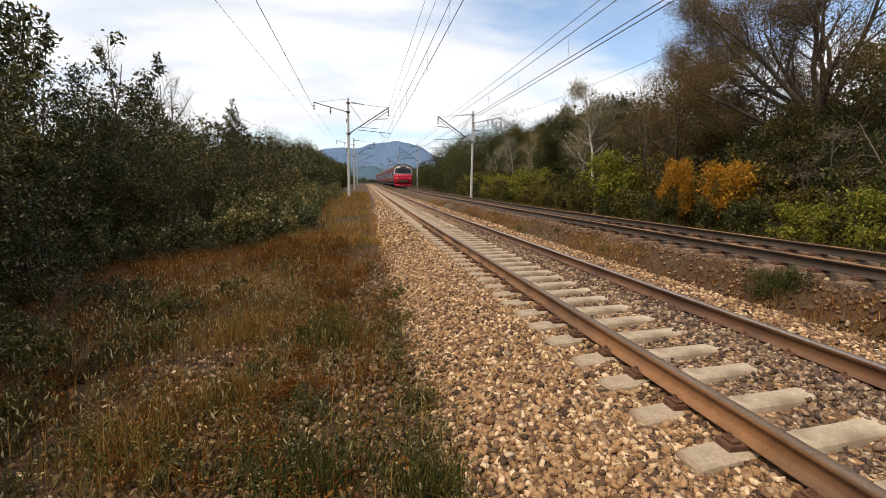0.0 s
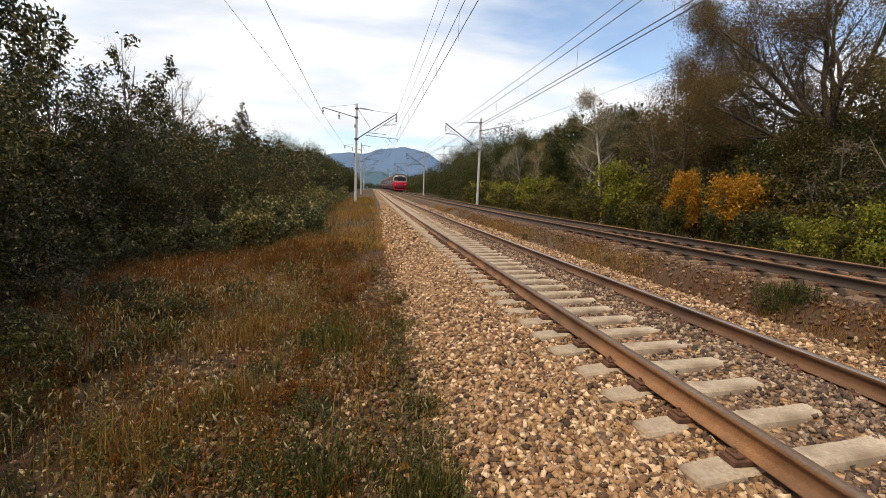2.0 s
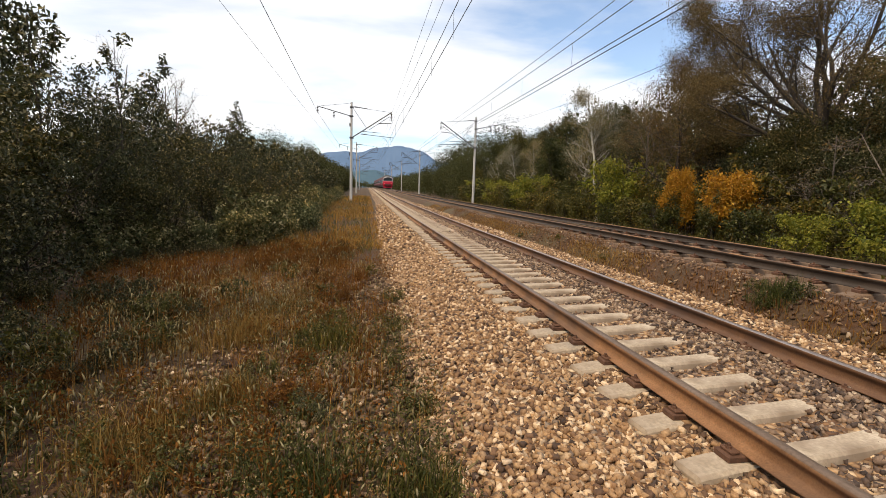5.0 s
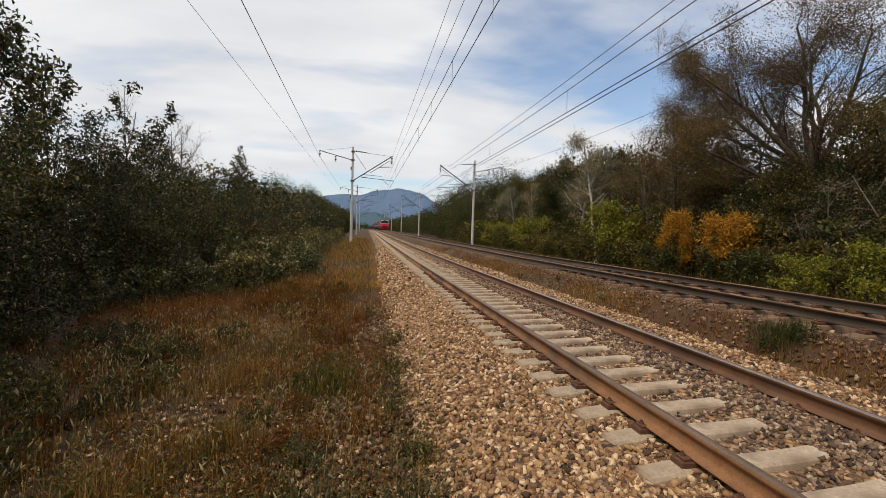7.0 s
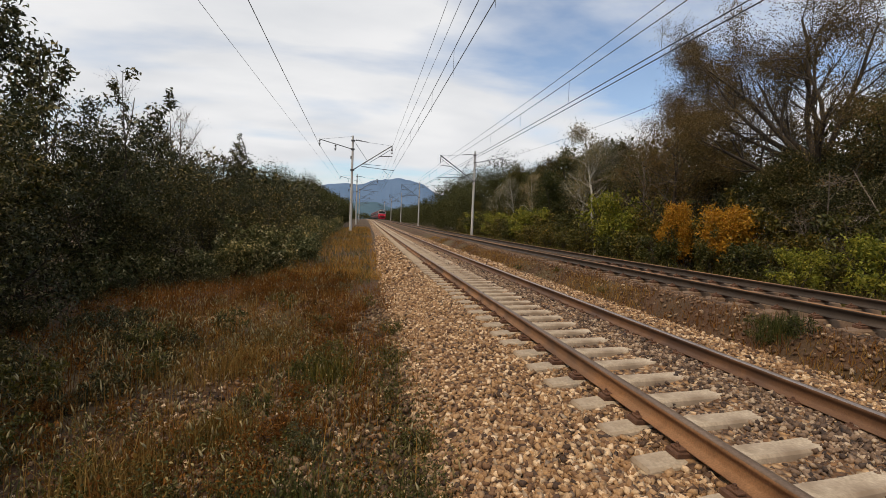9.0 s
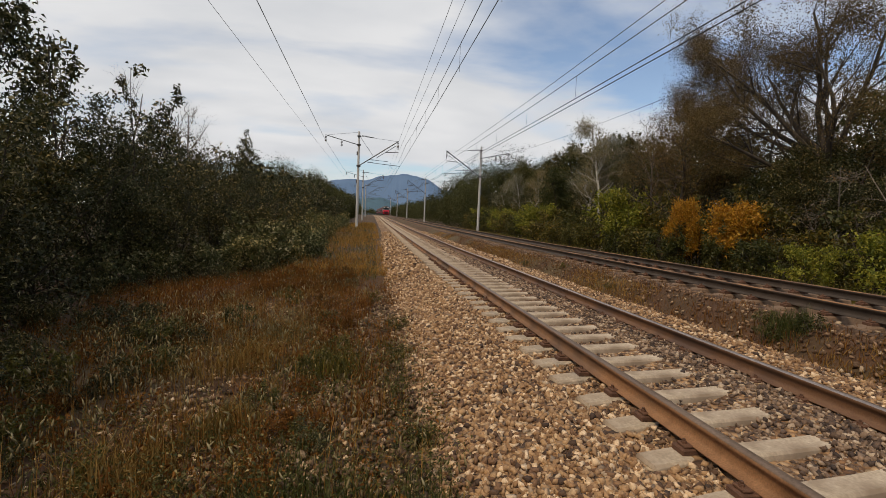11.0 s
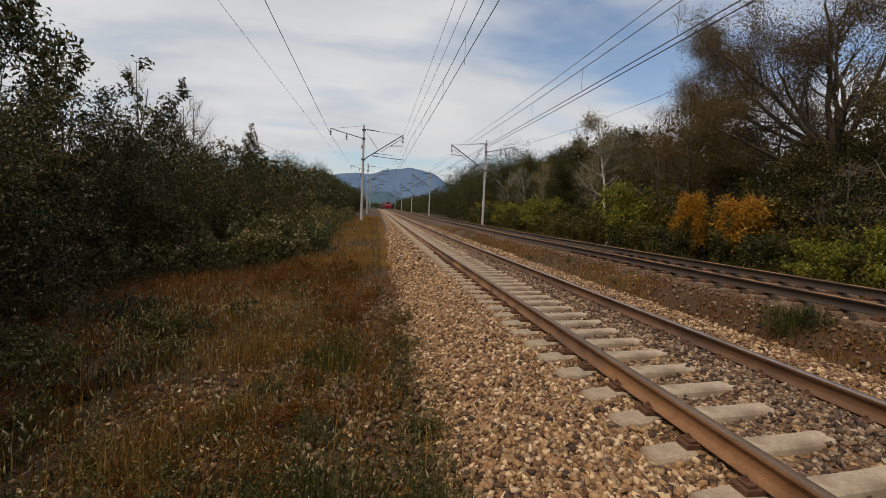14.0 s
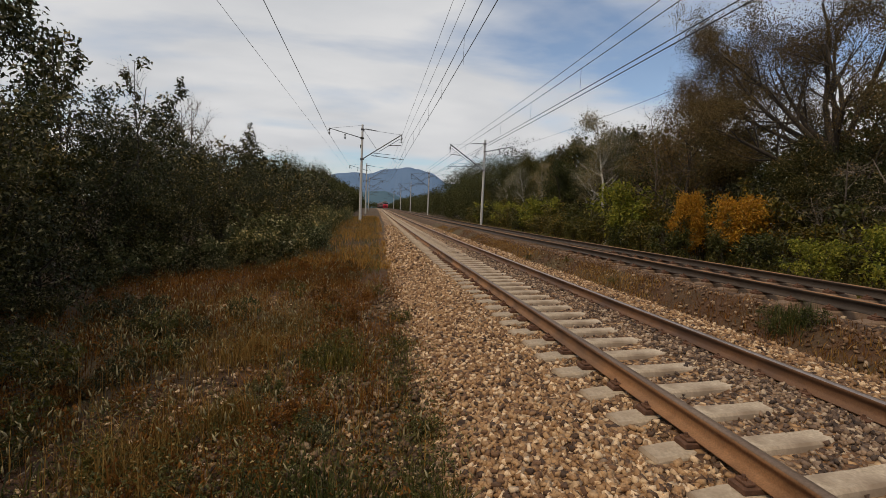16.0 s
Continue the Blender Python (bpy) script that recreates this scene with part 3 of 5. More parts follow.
def build_mast():
    """A concrete mast whose cantilever reaches 4.3 m over the track, with a short arm behind for two feeder wires."""
    mast = tagged(new("overhead_line_mast"), "grey concrete overhead line mast with steel cantilever and insulators", "mast", "overhead line masts")
    bm = bmesh.new()
    tube(bm, (0, 0, -0.6), (0, 0, 10.5), 0.165, 0.11, 14)
    tube(bm, (0, 0, 10.5), (0, 0, 10.55), 0.118, 0.1, 14)
    part("pole", bm, M_MAST, mast)
    bm = bmesh.new()
    for dy in (-0.09, 0.09):
        tube(bm, (0.1, dy, 6.85), (4.35, dy, 9.75), 0.05, sides=6)
    for k in (0.2, 0.4, 0.6, 0.8, 0.98):
        x, z = 0.1 + 4.25 * k, 6.85 + 2.9 * k
        box(bm, x - 0.04, x + 0.04, -0.1, 0.1, z - 0.04, z + 0.04)
    tube(bm, (1.9, 0, 7.75), (4.1, 0, 9.25), 0.03, sides=5)
    box(bm, -0.2, 0.24, -0.2, 0.2, 6.72, 6.9, 0.02)
    part("cantilever", bm, M_STEEL, mast, "dark steel double bar")
    bm = bmesh.new()
    tube(bm, (0.1, 0, 10.05), (4.25, 0, 9.72), 0.016, sides=5)
    tube(bm, (0.12, 0, 10.0), (1.6, 0, 7.95), 0.022, sides=5)
    box(bm, -0.18, 0.22, -0.18, 0.18, 9.95, 10.1, 0.02)
    part("tie_rod", bm, M_STEEL, mast)
    bm = bmesh.new()
    tube(bm, (0.3, 0, 10.12), (1.7, 0, 9.96), 0.03, sides=5)
    for i in range(5):
        tube(bm, (0.35 + i * 0.14, 0, 10.1 - i * 0.015), (0.42 + i * 0.14, 0, 10.09 - i * 0.015), 0.085, 0.04, 8)
    part("insulator", bm, M_INSUL, mast)
    bm = bmesh.new()
    cyl_chain(bm, 4.3, 0, 9.65, 5)
    part("insulator", bm, M_INSUL, mast)
    bm = bmesh.new()
    tube(bm, (2.9, 0, 8.45), (4.3, 0, 8.55), 0.05, 0.04, 6)
    part("insulator", bm, M_INSUL, mast)
    bm = bmesh.new()
    tube(bm, (1.0, 0, 7.25), (4.6, 0, 7.0), 0.032, sides=6)
    tube(bm, (1.1, 0, 7.55), (3.2, 0, 7.45), 0.026, sides=6)
    for i in range(6):
        tube(bm, (1.0 + i * 0.11, 0, 7.26), (1.05 + i * 0.11, 0, 7.25), 0.08, 0.04, 8)
        tube(bm, (1.1 + i * 0.11, 0, 7.55), (1.15 + i * 0.11, 0, 7.55), 0.08, 0.04, 8)
    tube(bm, (3.3, 0, 7.1), (3.9, 0, 6.55), 0.018, sides=5)
    part("steady_arm", bm, M_STEEL, mast)
    bm = bmesh.new()
    tube(bm, (-0.1, 0, 9.1), (-3.6, 0, 9.95), 0.045, sides=6)
    tube(bm, (-0.1, 0, 10.45), (-3.4, 0, 9.95), 0.014, sides=5)
    box(bm, -0.22, 0.2, -0.2, 0.2, 9.02, 9.16, 0.02)
    part("feeder_arm", bm, M_STEEL, mast)
    for x, z in ((-3.55, 9.92), (-1.85, 9.5)):
        bm = bmesh.new()
        cyl_chain(bm, x, 0, z, 4)
        part("insulator", bm, M_INSUL, mast)
    for z in (8.0, 4.9):
        bm = bmesh.new()
        box(bm, -0.22, -0.1, -0.1, 0.1, z, z + 0.35, 0.02)
        part("bracket", bm, M_STEEL, mast)
    return mast


# y, x, foot height of each mast; the two rows stand opposite each other
LEFT_MASTS = [(44.2, -1.4, 0.26), (85, -1.76, 0.64), (129, -1.89, 1.12), (173, -2.54, 1.5), (218, -3.2, 1.75)]
RIGHT_MASTS = [(44, 10.3, 0.27), (87.2, 9.87, 0.72), (129.7, 9.7, 1.18), (173, 9.24, 1.6), (216, 8.39, 1.8)]


def build_masts():
    first = None
    for rows, k, yaw in ((LEFT_MASTS, 0.85, 0), (RIGHT_MASTS, 0.786, 180)):
        for y, x, z in rows:
            m = pose(x, y, z, 0, 0, yaw)
            if first is None:
                first = mast = build_mast()
                mast.matrix_basis = m
            else:
                mast = copy_thing(first, m)
            mast.scale = (k, k, k)


def build_wire(name, x, z, sag, r, label, masts, droppers=None, x_back=None):
    """One wire from mast to mast with its sag, as a tube of four sides."""
    ys = [masts[0][0] - 44.0] + [m[0] for m in masts]
    pts = []
    for a, b in zip(ys, ys[1:]):
        for i in range(14):
            k = i / 14
            y = a + (b - a) * k
            xx = x if x_back is None or y >= ys[1] else x_back + (x - x_back) * k
            pts.append((xx + bend(y), y, z + rise(y) - sag * 4 * k * (1 - k)))
    k = 5
    verts = np.array([(px_ + r * math.cos(2 * math.pi * j / k), y, pz_ + r * math.sin(2 * math.pi * j / k)) for px_, y, pz_ in pts for j in range(k)])
    faces = np.array([(i * k + j, i * k + (j + 1) % k, (i + 1) * k + (j + 1) % k, (i + 1) * k + j) for i in range(len(pts) - 1) for j in range(k)])
    ob = tagged(new(name, np_mesh(name, verts, faces, M_WIRE)), label, "wire", "overhead wires")
    if droppers:
        for a, b in zip(ys, ys[1:3]):
            for i in range(1, 8):
                q = i / 8
                y = a + (b - a) * q
                top = z + rise(y) - sag * 4 * q * (1 - q)
                bm = bmesh.new()
                tube(bm, (x + bend(y), y, droppers + rise(y)), (x + bend(y), y, top), 0.006, sides=4)
                part("dropper", bm, M_WIRE, ob)


def build_wires():
    build_wire("contact_wire", T1 - 0.11, 6.75, 0.0, 0.013, "thin contact wire above the near track", LEFT_MASTS)
    build_wire("messenger_wire", T1, 8.1, 0.4, 0.013, "messenger wire with droppers above the near track", LEFT_MASTS, 6.75)
    build_wire("feeder_wire", T1 - 0.16, 9.9, 0.1, 0.010, "thin feeder wire above the near track", LEFT_MASTS)
    build_wire("feeder_wire", T1 - 0.11, 8.8, 0.1, 0.009, "pale thin feeder wire above the near track", LEFT_MASTS)
    build_wire("contact_wire", T2 + 0.29, 6.10, 0.0, 0.015, "dark contact wire above the far track", RIGHT_MASTS)
    build_wire("contact_wire", T2 + 0.34, 5.97, 0.0, 0.015, "dark contact wire above the far track", RIGHT_MASTS)
    build_wire("messenger_wire", T2 + 0.29, 7.04, 0.12, 0.013, "messenger wire with droppers above the far track", RIGHT_MASTS, 6.10)
    build_wire("feeder_wire", T2 + 0.29, 7.43, 0.12, 0.011, "thin feeder wire above the far track", RIGHT_MASTS)
    build_wire("feeder_wire", -4.42, 8.05, 0.0, 0.014, "dark feeder wire hung from the mast arms", LEFT_MASTS, None, -3.43)
    build_wire("feeder_wire", -6.6, 9.6, 0.0, 0.010, "pale thin feeder wire beside the masts", LEFT_MASTS)
    build_wire("feeder_wire", 13.2, 7.9, 0.5, 0.010, "thin feeder wire hung from the mast arms", RIGHT_MASTS)


# ---- train ----
CAR = 21.4


def build_carriage(cab, label):
    """A carriage 21 m long; its rear end, at y = 0, is a rounded cab where cab is true."""
    car = tagged(new("train_carriage"), label, "train carriage", "carriages of the train")
    half = 1.74

    def hull(z0, z1, y0, y1, mat, name, dx=0.0, lab=""):
        bm = bmesh.new()
        box(bm, -half + dx, half - dx, y0, y1, z0, z1, 0.03)
        part(name, bm, mat, car, lab)

    back = 0.9 if cab else 0.0
    hull(1.05, 1.75, back, CAR, M_SHADED_RED, "lower_body", 0.0, "red painted steel side")
    hull(1.75, 2.75, back, CAR, M_SHADED_BAND, "window_band", 0.01, "grey painted band with windows, darkened for shade")
    hull(2.75, 3.6, back, CAR, M_SHADED_RED, "upper_body", 0.0, "red painted steel side, darkened for shade")
    bm = bmesh.new()
    prof = [(-half, 3.6), (-1.6, 3.9), (-1.2, 4.15), (-0.5, 4.28), (0.5, 4.28), (1.2, 4.15), (1.6, 3.9), (half, 3.6)]
    a = [bm.verts.new((x, back, z)) for x, z in prof]
    b = [bm.verts.new((x, CAR, z)) for x, z in prof]
    for i in range(7):
        bm.faces.new((a[i], b[i], b[i + 1], a[i + 1]))
    bm.faces.new(a); bm.faces.new(reversed(b))
    bm.faces.new((a[0], a[-1], b[-1], b[0]))
    bmesh.ops.recalc_face_normals(bm, faces=bm.faces)
    part("roof", bm, M_ROOF, car)
    for side in (-1, 1):
        for i in range(9):
            y = 3.3 + i * 1.75
            if i in (2, 6):
                continue
            bm = bmesh.new()
            box(bm, side * half - 0.02, side * half + 0.02, y, y + 1.2, 1.95, 2.7, 0.015)
            part("window", bm, M_GLASS, car)
        for y in (2.0 if cab else 1.0, CAR - 1.9):
            bm = bmesh.new()
            box(bm, side * half - 0.02, side * half + 0.025, y, y + 1.1, 1.1, 3.2, 0.02)
            d = part("door", bm, M_SHADED_RED, car)
            bm = bmesh.new()
            box(bm, side * (half + 0.012) - 0.02, side * (half + 0.012) + 0.02, y + 0.25, y + 0.85, 2.1, 2.85, 0.01)
            part("door_window", bm, M_GLASS, d)
    bm = bmesh.new()
    box(bm, -1.5, 1.5, back + 0.6, CAR - 0.4, 0.45, 1.05, 0.05)
    part("underframe", bm, M_BLACK, car)
    for y in (3.4, CAR - 3.4):
        bm = bmesh.new()
        box(bm, -1.2, 1.2, y - 1.7, y + 1.7, 0.35, 0.75, 0.04)
        bogie = part("bogie", bm, M_BLACK, car)
        for dy in (-1.25, 1.25):
            bm = bmesh.new()
            tube(bm, (-0.82, y + dy, 0.475), (-0.70, y + dy, 0.475), 0.475, sides=16)
            tube(bm, (0.70, y + dy, 0.475), (0.82, y + dy, 0.475), 0.475, sides=16)
            tube(bm, (-0.7, y + dy, 0.475), (0.7, y + dy, 0.475), 0.08, sides=8)
            part("wheelset", bm, M_BLACK, bogie)
    if cab:
        # rounded end: rings of the outline that lean back towards the top
        bm = bmesh.new()
        lev = [(0.75, 0.55, 1.55), (1.1, 0.22, 1.66), (1.6, 0.08, 1.72), (2.1, 0.06, 1.72), (2.42, 0.17, 1.72)]
        rings = []
        for z, y0, w in lev:
            rings.append([bm.verts.new((w * math.sin(t), y0 + 0.85 * (1 - math.cos(t) ** 0.6) + (0 if abs(t) < 1.5 else 0.2), z)) for t in [radians(d) for d in (-89, -70, -50, -25, 0, 25, 50, 70, 89)]])
        for p, q in zip(rings, rings[1:]):
            for i in range(8):
                bm.faces.new((p[i], p[i + 1], q[i + 1], q[i]))
        bmesh.ops.recalc_face_normals(bm, faces=bm.faces)
        part("cab_front", bm, M_RED, car, "bright red rounded cab end")
        bm = bmesh.new()
        lev = [(2.42, 0.17, 1.72), (2.65, 0.24, 1.72), (3.35, 0.52, 1.66), (3.9, 0.80, 1.5), (4.15, 1.0, 1.2)]
        rings = []
        for z, y0, w in lev:
            rings.append([bm.verts.new((w * math.sin(t), y0 + 0.7 * (1 - math.cos(t) ** 0.6), z)) for t in [radians(d) for d in (-89, -70, -50, -25, 0, 25, 50, 70, 89)]])
        for p, q in zip(rings, rings[1:]):
            for i in range(8):
                bm.faces.new((p[i], p[i + 1], q[i + 1], q[i]))
        bmesh.ops.recalc_face_normals(bm, faces=bm.faces)
        part("cab_surround", bm, M_GREYP, car, "pale grey surround of the windscreen")
        bm = bmesh.new()
        rows = []
        for z, y0, w in ((2.58, 0.2, 1.5), (3.05, 0.37, 1.48), (3.52, 0.55, 1.34)):
            rows.append([bm.verts.new((w * k, y0 - 0.05 + 0.3 * abs(k) ** 2.6, z)) for k in (-1, -0.6, -0.2, 0.2, 0.6, 1)])
        for p, q in zip(rows, rows[1:]):
            for i in range(5):
                bm.faces.new((p[i], p[i + 1], q[i + 1], q[i]))
        bmesh.ops.solidify(bm, geom=bm.faces[:], thickness=0.04)
        part("windscreen", bm, M_GLASS, car, "dark wide windscreen")
        bm = bmesh.new()
        box(bm, -0.55, 0.55, 0.42, 0.62, 3.62, 3.86, 0.03)
        part("destination_board", bm, M_BLACK, car)
        bm = bmesh.new()
        box(bm, -1.5, 1.5, 0.35, 0.8, 0.28, 0.62, 0.06)
        part("snow_plough", bm, M_RED, car, "pale red skirt")
        bm = bmesh.new()
        box(bm, -0.95, 0.95, 0.02, 0.3, 1.05, 1.4, 0.04)
        tube(bm, (0, -0.25, 1.1), (0, 0.4, 1.1), 0.16, sides=10)
        part("coupler", bm, M_BLACK, car)
        for s in (-1, 1):
            bm = bmesh.new()
            tube(bm, (s * 1.2, 0.12, 1.72), (s * 1.2, 0.35, 1.72), 0.15, sides=12)
            part("tail_lamp", bm, M_LAMP, car, "assumed round lamp with a faint added glow")
    # pantograph and roof gear
    bm = bmesh.new()
    for y in (6.0, 13.0):
        box(bm, -0.7, 0.7, y, y + 2.4, 4.25, 4.5, 0.05)
    part("roof_box", bm, M_ROOF, car)
    if cab:
        bm = bmesh.new()
        for s in (-1, 1):
            tube(bm, (s * 0.5, 5.0, 4.5), (s * 0.4, 6.2, 5.4), 0.03, sides=5)
            tube(bm, (s * 0.4, 6.2, 5.4), (s * 0.55, 5.2, 6.1), 0.025, sides=5)
        tube(bm, (-0.9, 5.2, 6.12), (0.9, 5.2, 6.12), 0.04, sides=6)
        part("pantograph", bm, M_BLACK, car)
    return car


def build_train():
    cars = [build_carriage(True, "red and grey electric train end carriage with rounded cab")]
    mid = build_carriage(False, "red and grey electric train middle carriage")
    cars.append(mid)
    for _ in range(4):
        cars.append(copy_thing(mid, Matrix()))
    return cars


TRAIN_Y = [(0.0, 84.6), (2.5, 120.5), (6.5, 173.5), (13.5, 262.0), (16.0, 293.0)]   # where its rear end is


def rail_pose(y):
    yaw = math.degrees(math.atan2(-(bend(y + 10) - bend(y)), 10))
    pitch = math.degrees(math.atan2(rise(y + 10) - rise(y), 10))
    return pose(T2 + bend(y), y, T2_Z + 0.19 + rise(y), pitch, 0, yaw)


def motions():
    for i, car in enumerate(CARS):
        rows = []
        for j in range(17):
            t = float(j)
            y = along(t, TRAIN_Y)
            rows.append((t, rail_pose(y + i * (CAR + 0.5))))
        walk(car, rows)


# ---- plants ----
def grow(rng, height, radius, stems=1, spread=0.25, limbs=9, twigs=6, first=0.3, limb_len=0.45, up=0.35, sub=4):
    """A branching skeleton. Gives bars (a, b, ra, rb) and the places of leafy twig ends."""
    bars, tips, cuts = [], [], []

    def branch(p, d, length, r, n, wander, lift):
        pts = [p]
        for i in range(n):
            d = d + rng.normal(0, wander, 3) + np.array([0, 0, lift])
            d = d / np.linalg.norm(d)
            q = pts[-1] + d * length / n
            bars.append((pts[-1], q, r * (1 - 0.8 * i / n), r * (1 - 0.8 * (i + 1) / n)))
            pts.append(q)
        return pts

    def side(d, angle):
        v = rng.normal(0, 1, 3)
        v -= d * v.dot(d)
        v /= np.linalg.norm(v)
        return d * math.cos(angle) + v * math.sin(angle)

    for s in range(stems):
        cuts.append(len(bars))
        lean = rng.normal(0, spread, 3) if stems > 1 else rng.normal(0, 0.04, 3)
        d0 = np.array([lean[0], lean[1], 1.0])
        d0 /= np.linalg.norm(d0)
        base = np.array([rng.normal(0, 0.12), rng.normal(0, 0.12), -0.15]) * (stems > 1) + np.array([0, 0, -0.15]) * (stems == 1)
        h = height * (rng.uniform(0.75, 1.05) if stems > 1 else 1)
        n = 8
        pts = branch(base, d0, h, radius, n, 0.06, 0.02)
        for i in range(limbs):
            k = first + (0.97 - first) * (i + rng.uniform(0, 0.9)) / limbs
            f = k * n
            j = min(int(f), n - 1)
            p = pts[j] + (pts[j + 1] - pts[j]) * (f - j)
            d = side((pts[j + 1] - pts[j]) / np.linalg.norm(pts[j + 1] - pts[j]), rng.uniform(0.7, 1.25))
            ll = h * limb_len * (1.1 - 0.75 * (k - first) / (1 - first)) * rng.uniform(0.75, 1.15)
            lp = branch(p, d, ll, radius * 0.45 * (1.15 - k), 5, 0.14, up * 0.25)
            for t in range(twigs):
                kk = rng.uniform(0.3, 1.0) * 5
                jj = min(int(kk), 4)
                q = lp[jj] + (lp[jj + 1] - lp[jj]) * (kk - jj)
                dd = side((lp[jj + 1] - lp[jj]) / np.linalg.norm(lp[jj + 1] - lp[jj]), rng.uniform(0.4, 1.1))
                tp = branch(q, dd, ll * rng.uniform(0.25, 0.5), radius * 0.12, 3, 0.2, up * 0.3)
                tips.extend(tp[1:])
                for _ in range(sub):
                    e = branch(tp[rng.integers(1, 4)], side(dd, rng.uniform(0.3, 1.0)), ll * rng.uniform(0.12, 0.26), radius * 0.05, 2, 0.2, up * 0.2)
                    tips.extend(e[1:])
            tips.append(lp[-1])
        tips.append(pts[-1])
    return bars, np.array(tips), cuts + [len(bars)]


def bars_mesh(name, bars, material, least=0.0):
    """All limbs as tapered prisms; thick ones rounder."""
    vs, fs, base = [], [], 0
    for a, b, ra, rb in bars:
        if ra < least:
            continue
        k = 7 if ra > 0.05 else (4 if ra > 0.015 else 3)
        d = b - a
        d = d / (np.linalg.norm(d) + 1e-9)
        u = np.cross(d, [0.3, 0.9, 0.2]); u /= np.linalg.norm(u)
        w = np.cross(d, u)
        ang = np.arange(k) * 2 * np.pi / k
        ring = np.cos(ang)[:, None] * u + np.sin(ang)[:, None] * w
        vs.append(a + ring * max(ra, 0.003)); vs.append(b + ring * max(rb, 0.002))
        for i in range(k):
            fs.append((base + i, base + (i + 1) % k, base + k + (i + 1) % k, base + k + i))
        base += 2 * k
    return np_mesh(name, np.concatenate(vs), np.array(fs), material, True)


def leaves_arrays(rng, places, per, spread, size, slim=0.5, droop=0.3):
    """Folded leaf blades round the given places: two faces along a midrib."""
    pts = np.repeat(places, per, 0)
    pts = pts + rng.normal(0, spread, pts.shape)
    n = len(pts)
    rot = turns(rng, n, 0.75)
    s = size * rng.uniform(0.6, 1.3, n)
    shape = np.array([(0, 0, 0), (slim * 0.5, 0.42, 0.1), (0, 1.0, -droop), (-slim * 0.5, 0.42, 0.1)])
    verts = np.einsum("nij,kj->nki", rot, shape) * s[:, None, None] + pts[:, None, :]
    i = np.arange(n)[:, None] * 4
    faces = np.stack([i + [0, 1, 2], i + [0, 2, 3]], 1).reshape(-1, 3)
    return verts.reshape(-1, 3), faces


def build_plant(name, label, category, group, seed, bark, leaf_mat, size, per, loose, leaf_size, slim=0.5, keep=1.0, least=0.0, **shape):
    rng = np.random.default_rng(seed)
    bars, tips, cuts = grow(rng, size, shape.pop("radius"), **shape)
    if keep < 1:
        tips = tips[rng.uniform(0, 1, len(tips)) < keep]
    tree = tagged(new(name), label, category, group)
    for a, b in zip(cuts, cuts[1:]):
        kind_ = "trunk" if len(cuts) == 2 else "stem"
        part(kind_, bars_mesh(kind_, bars[a:b], bark, least), None, tree)
    v, f = leaves_arrays(rng, tips, per, loose, leaf_size, slim)
    part("crown", np_mesh("crown", v, f, leaf_mat), None, tree)
    return tree


def retint(ob, leaf_mat):
    """A copy of a plant's crown with another leaf colour."""
    for c in ob.children:
        if c.name.startswith("crown"):
            c.data = c.data.copy()
            c.data.materials.clear()
            c.data.materials.append(leaf_mat)
    return ob


def stand(protos, spots, seed, girth=1.0):
    """Sets copies of plants at (u, y, height factor); the prototypes take the first spots."""
    rng = random.Random(seed)
    used = set()
    for u, y, s in spots:
        p = protos[rng.randrange(len(protos))]
        m = pose(u + bend(y), y, ground_z(u, y) - 0.05, rng.uniform(-4, 4), rng.uniform(-4, 4), rng.uniform(0, 360))
        if p.name in used:
            ob = copy_thing(p, m)
        else:
            used.add(p.name)
            ob = p
            ob.matrix_basis = m
        k = s / p["tall"]
        ob.scale = (k * girth * rng.uniform(0.9, 1.15), k * girth * rng.uniform(0.9, 1.15), k)


def proto(tree, tall):
    tree["tall"] = tall
    return tree


BANK_EDGE = [(0, -3.6), (5.2, -4.1), (6.2, -4.7), (9.3, -6.0), (11.3, -5.8), (12.2, -5.0), (13.2, -4.0), (14.6, -2.9), (18, -2.3), (47, -2.9), (70, -3.2)]


def behind_edge(spots, reach):
    """Moves plants back out of the open ground; tall ones stand farther in."""
    out = []
    for u, y, h in spots:
        u = min(u, along(y, BANK_EDGE) - reach * h)
        if 3 < y < 15:
            h = min(h, 1.7 + 0.2 * math.hypot(u, y))
        out.append((u, y, h))
    return out


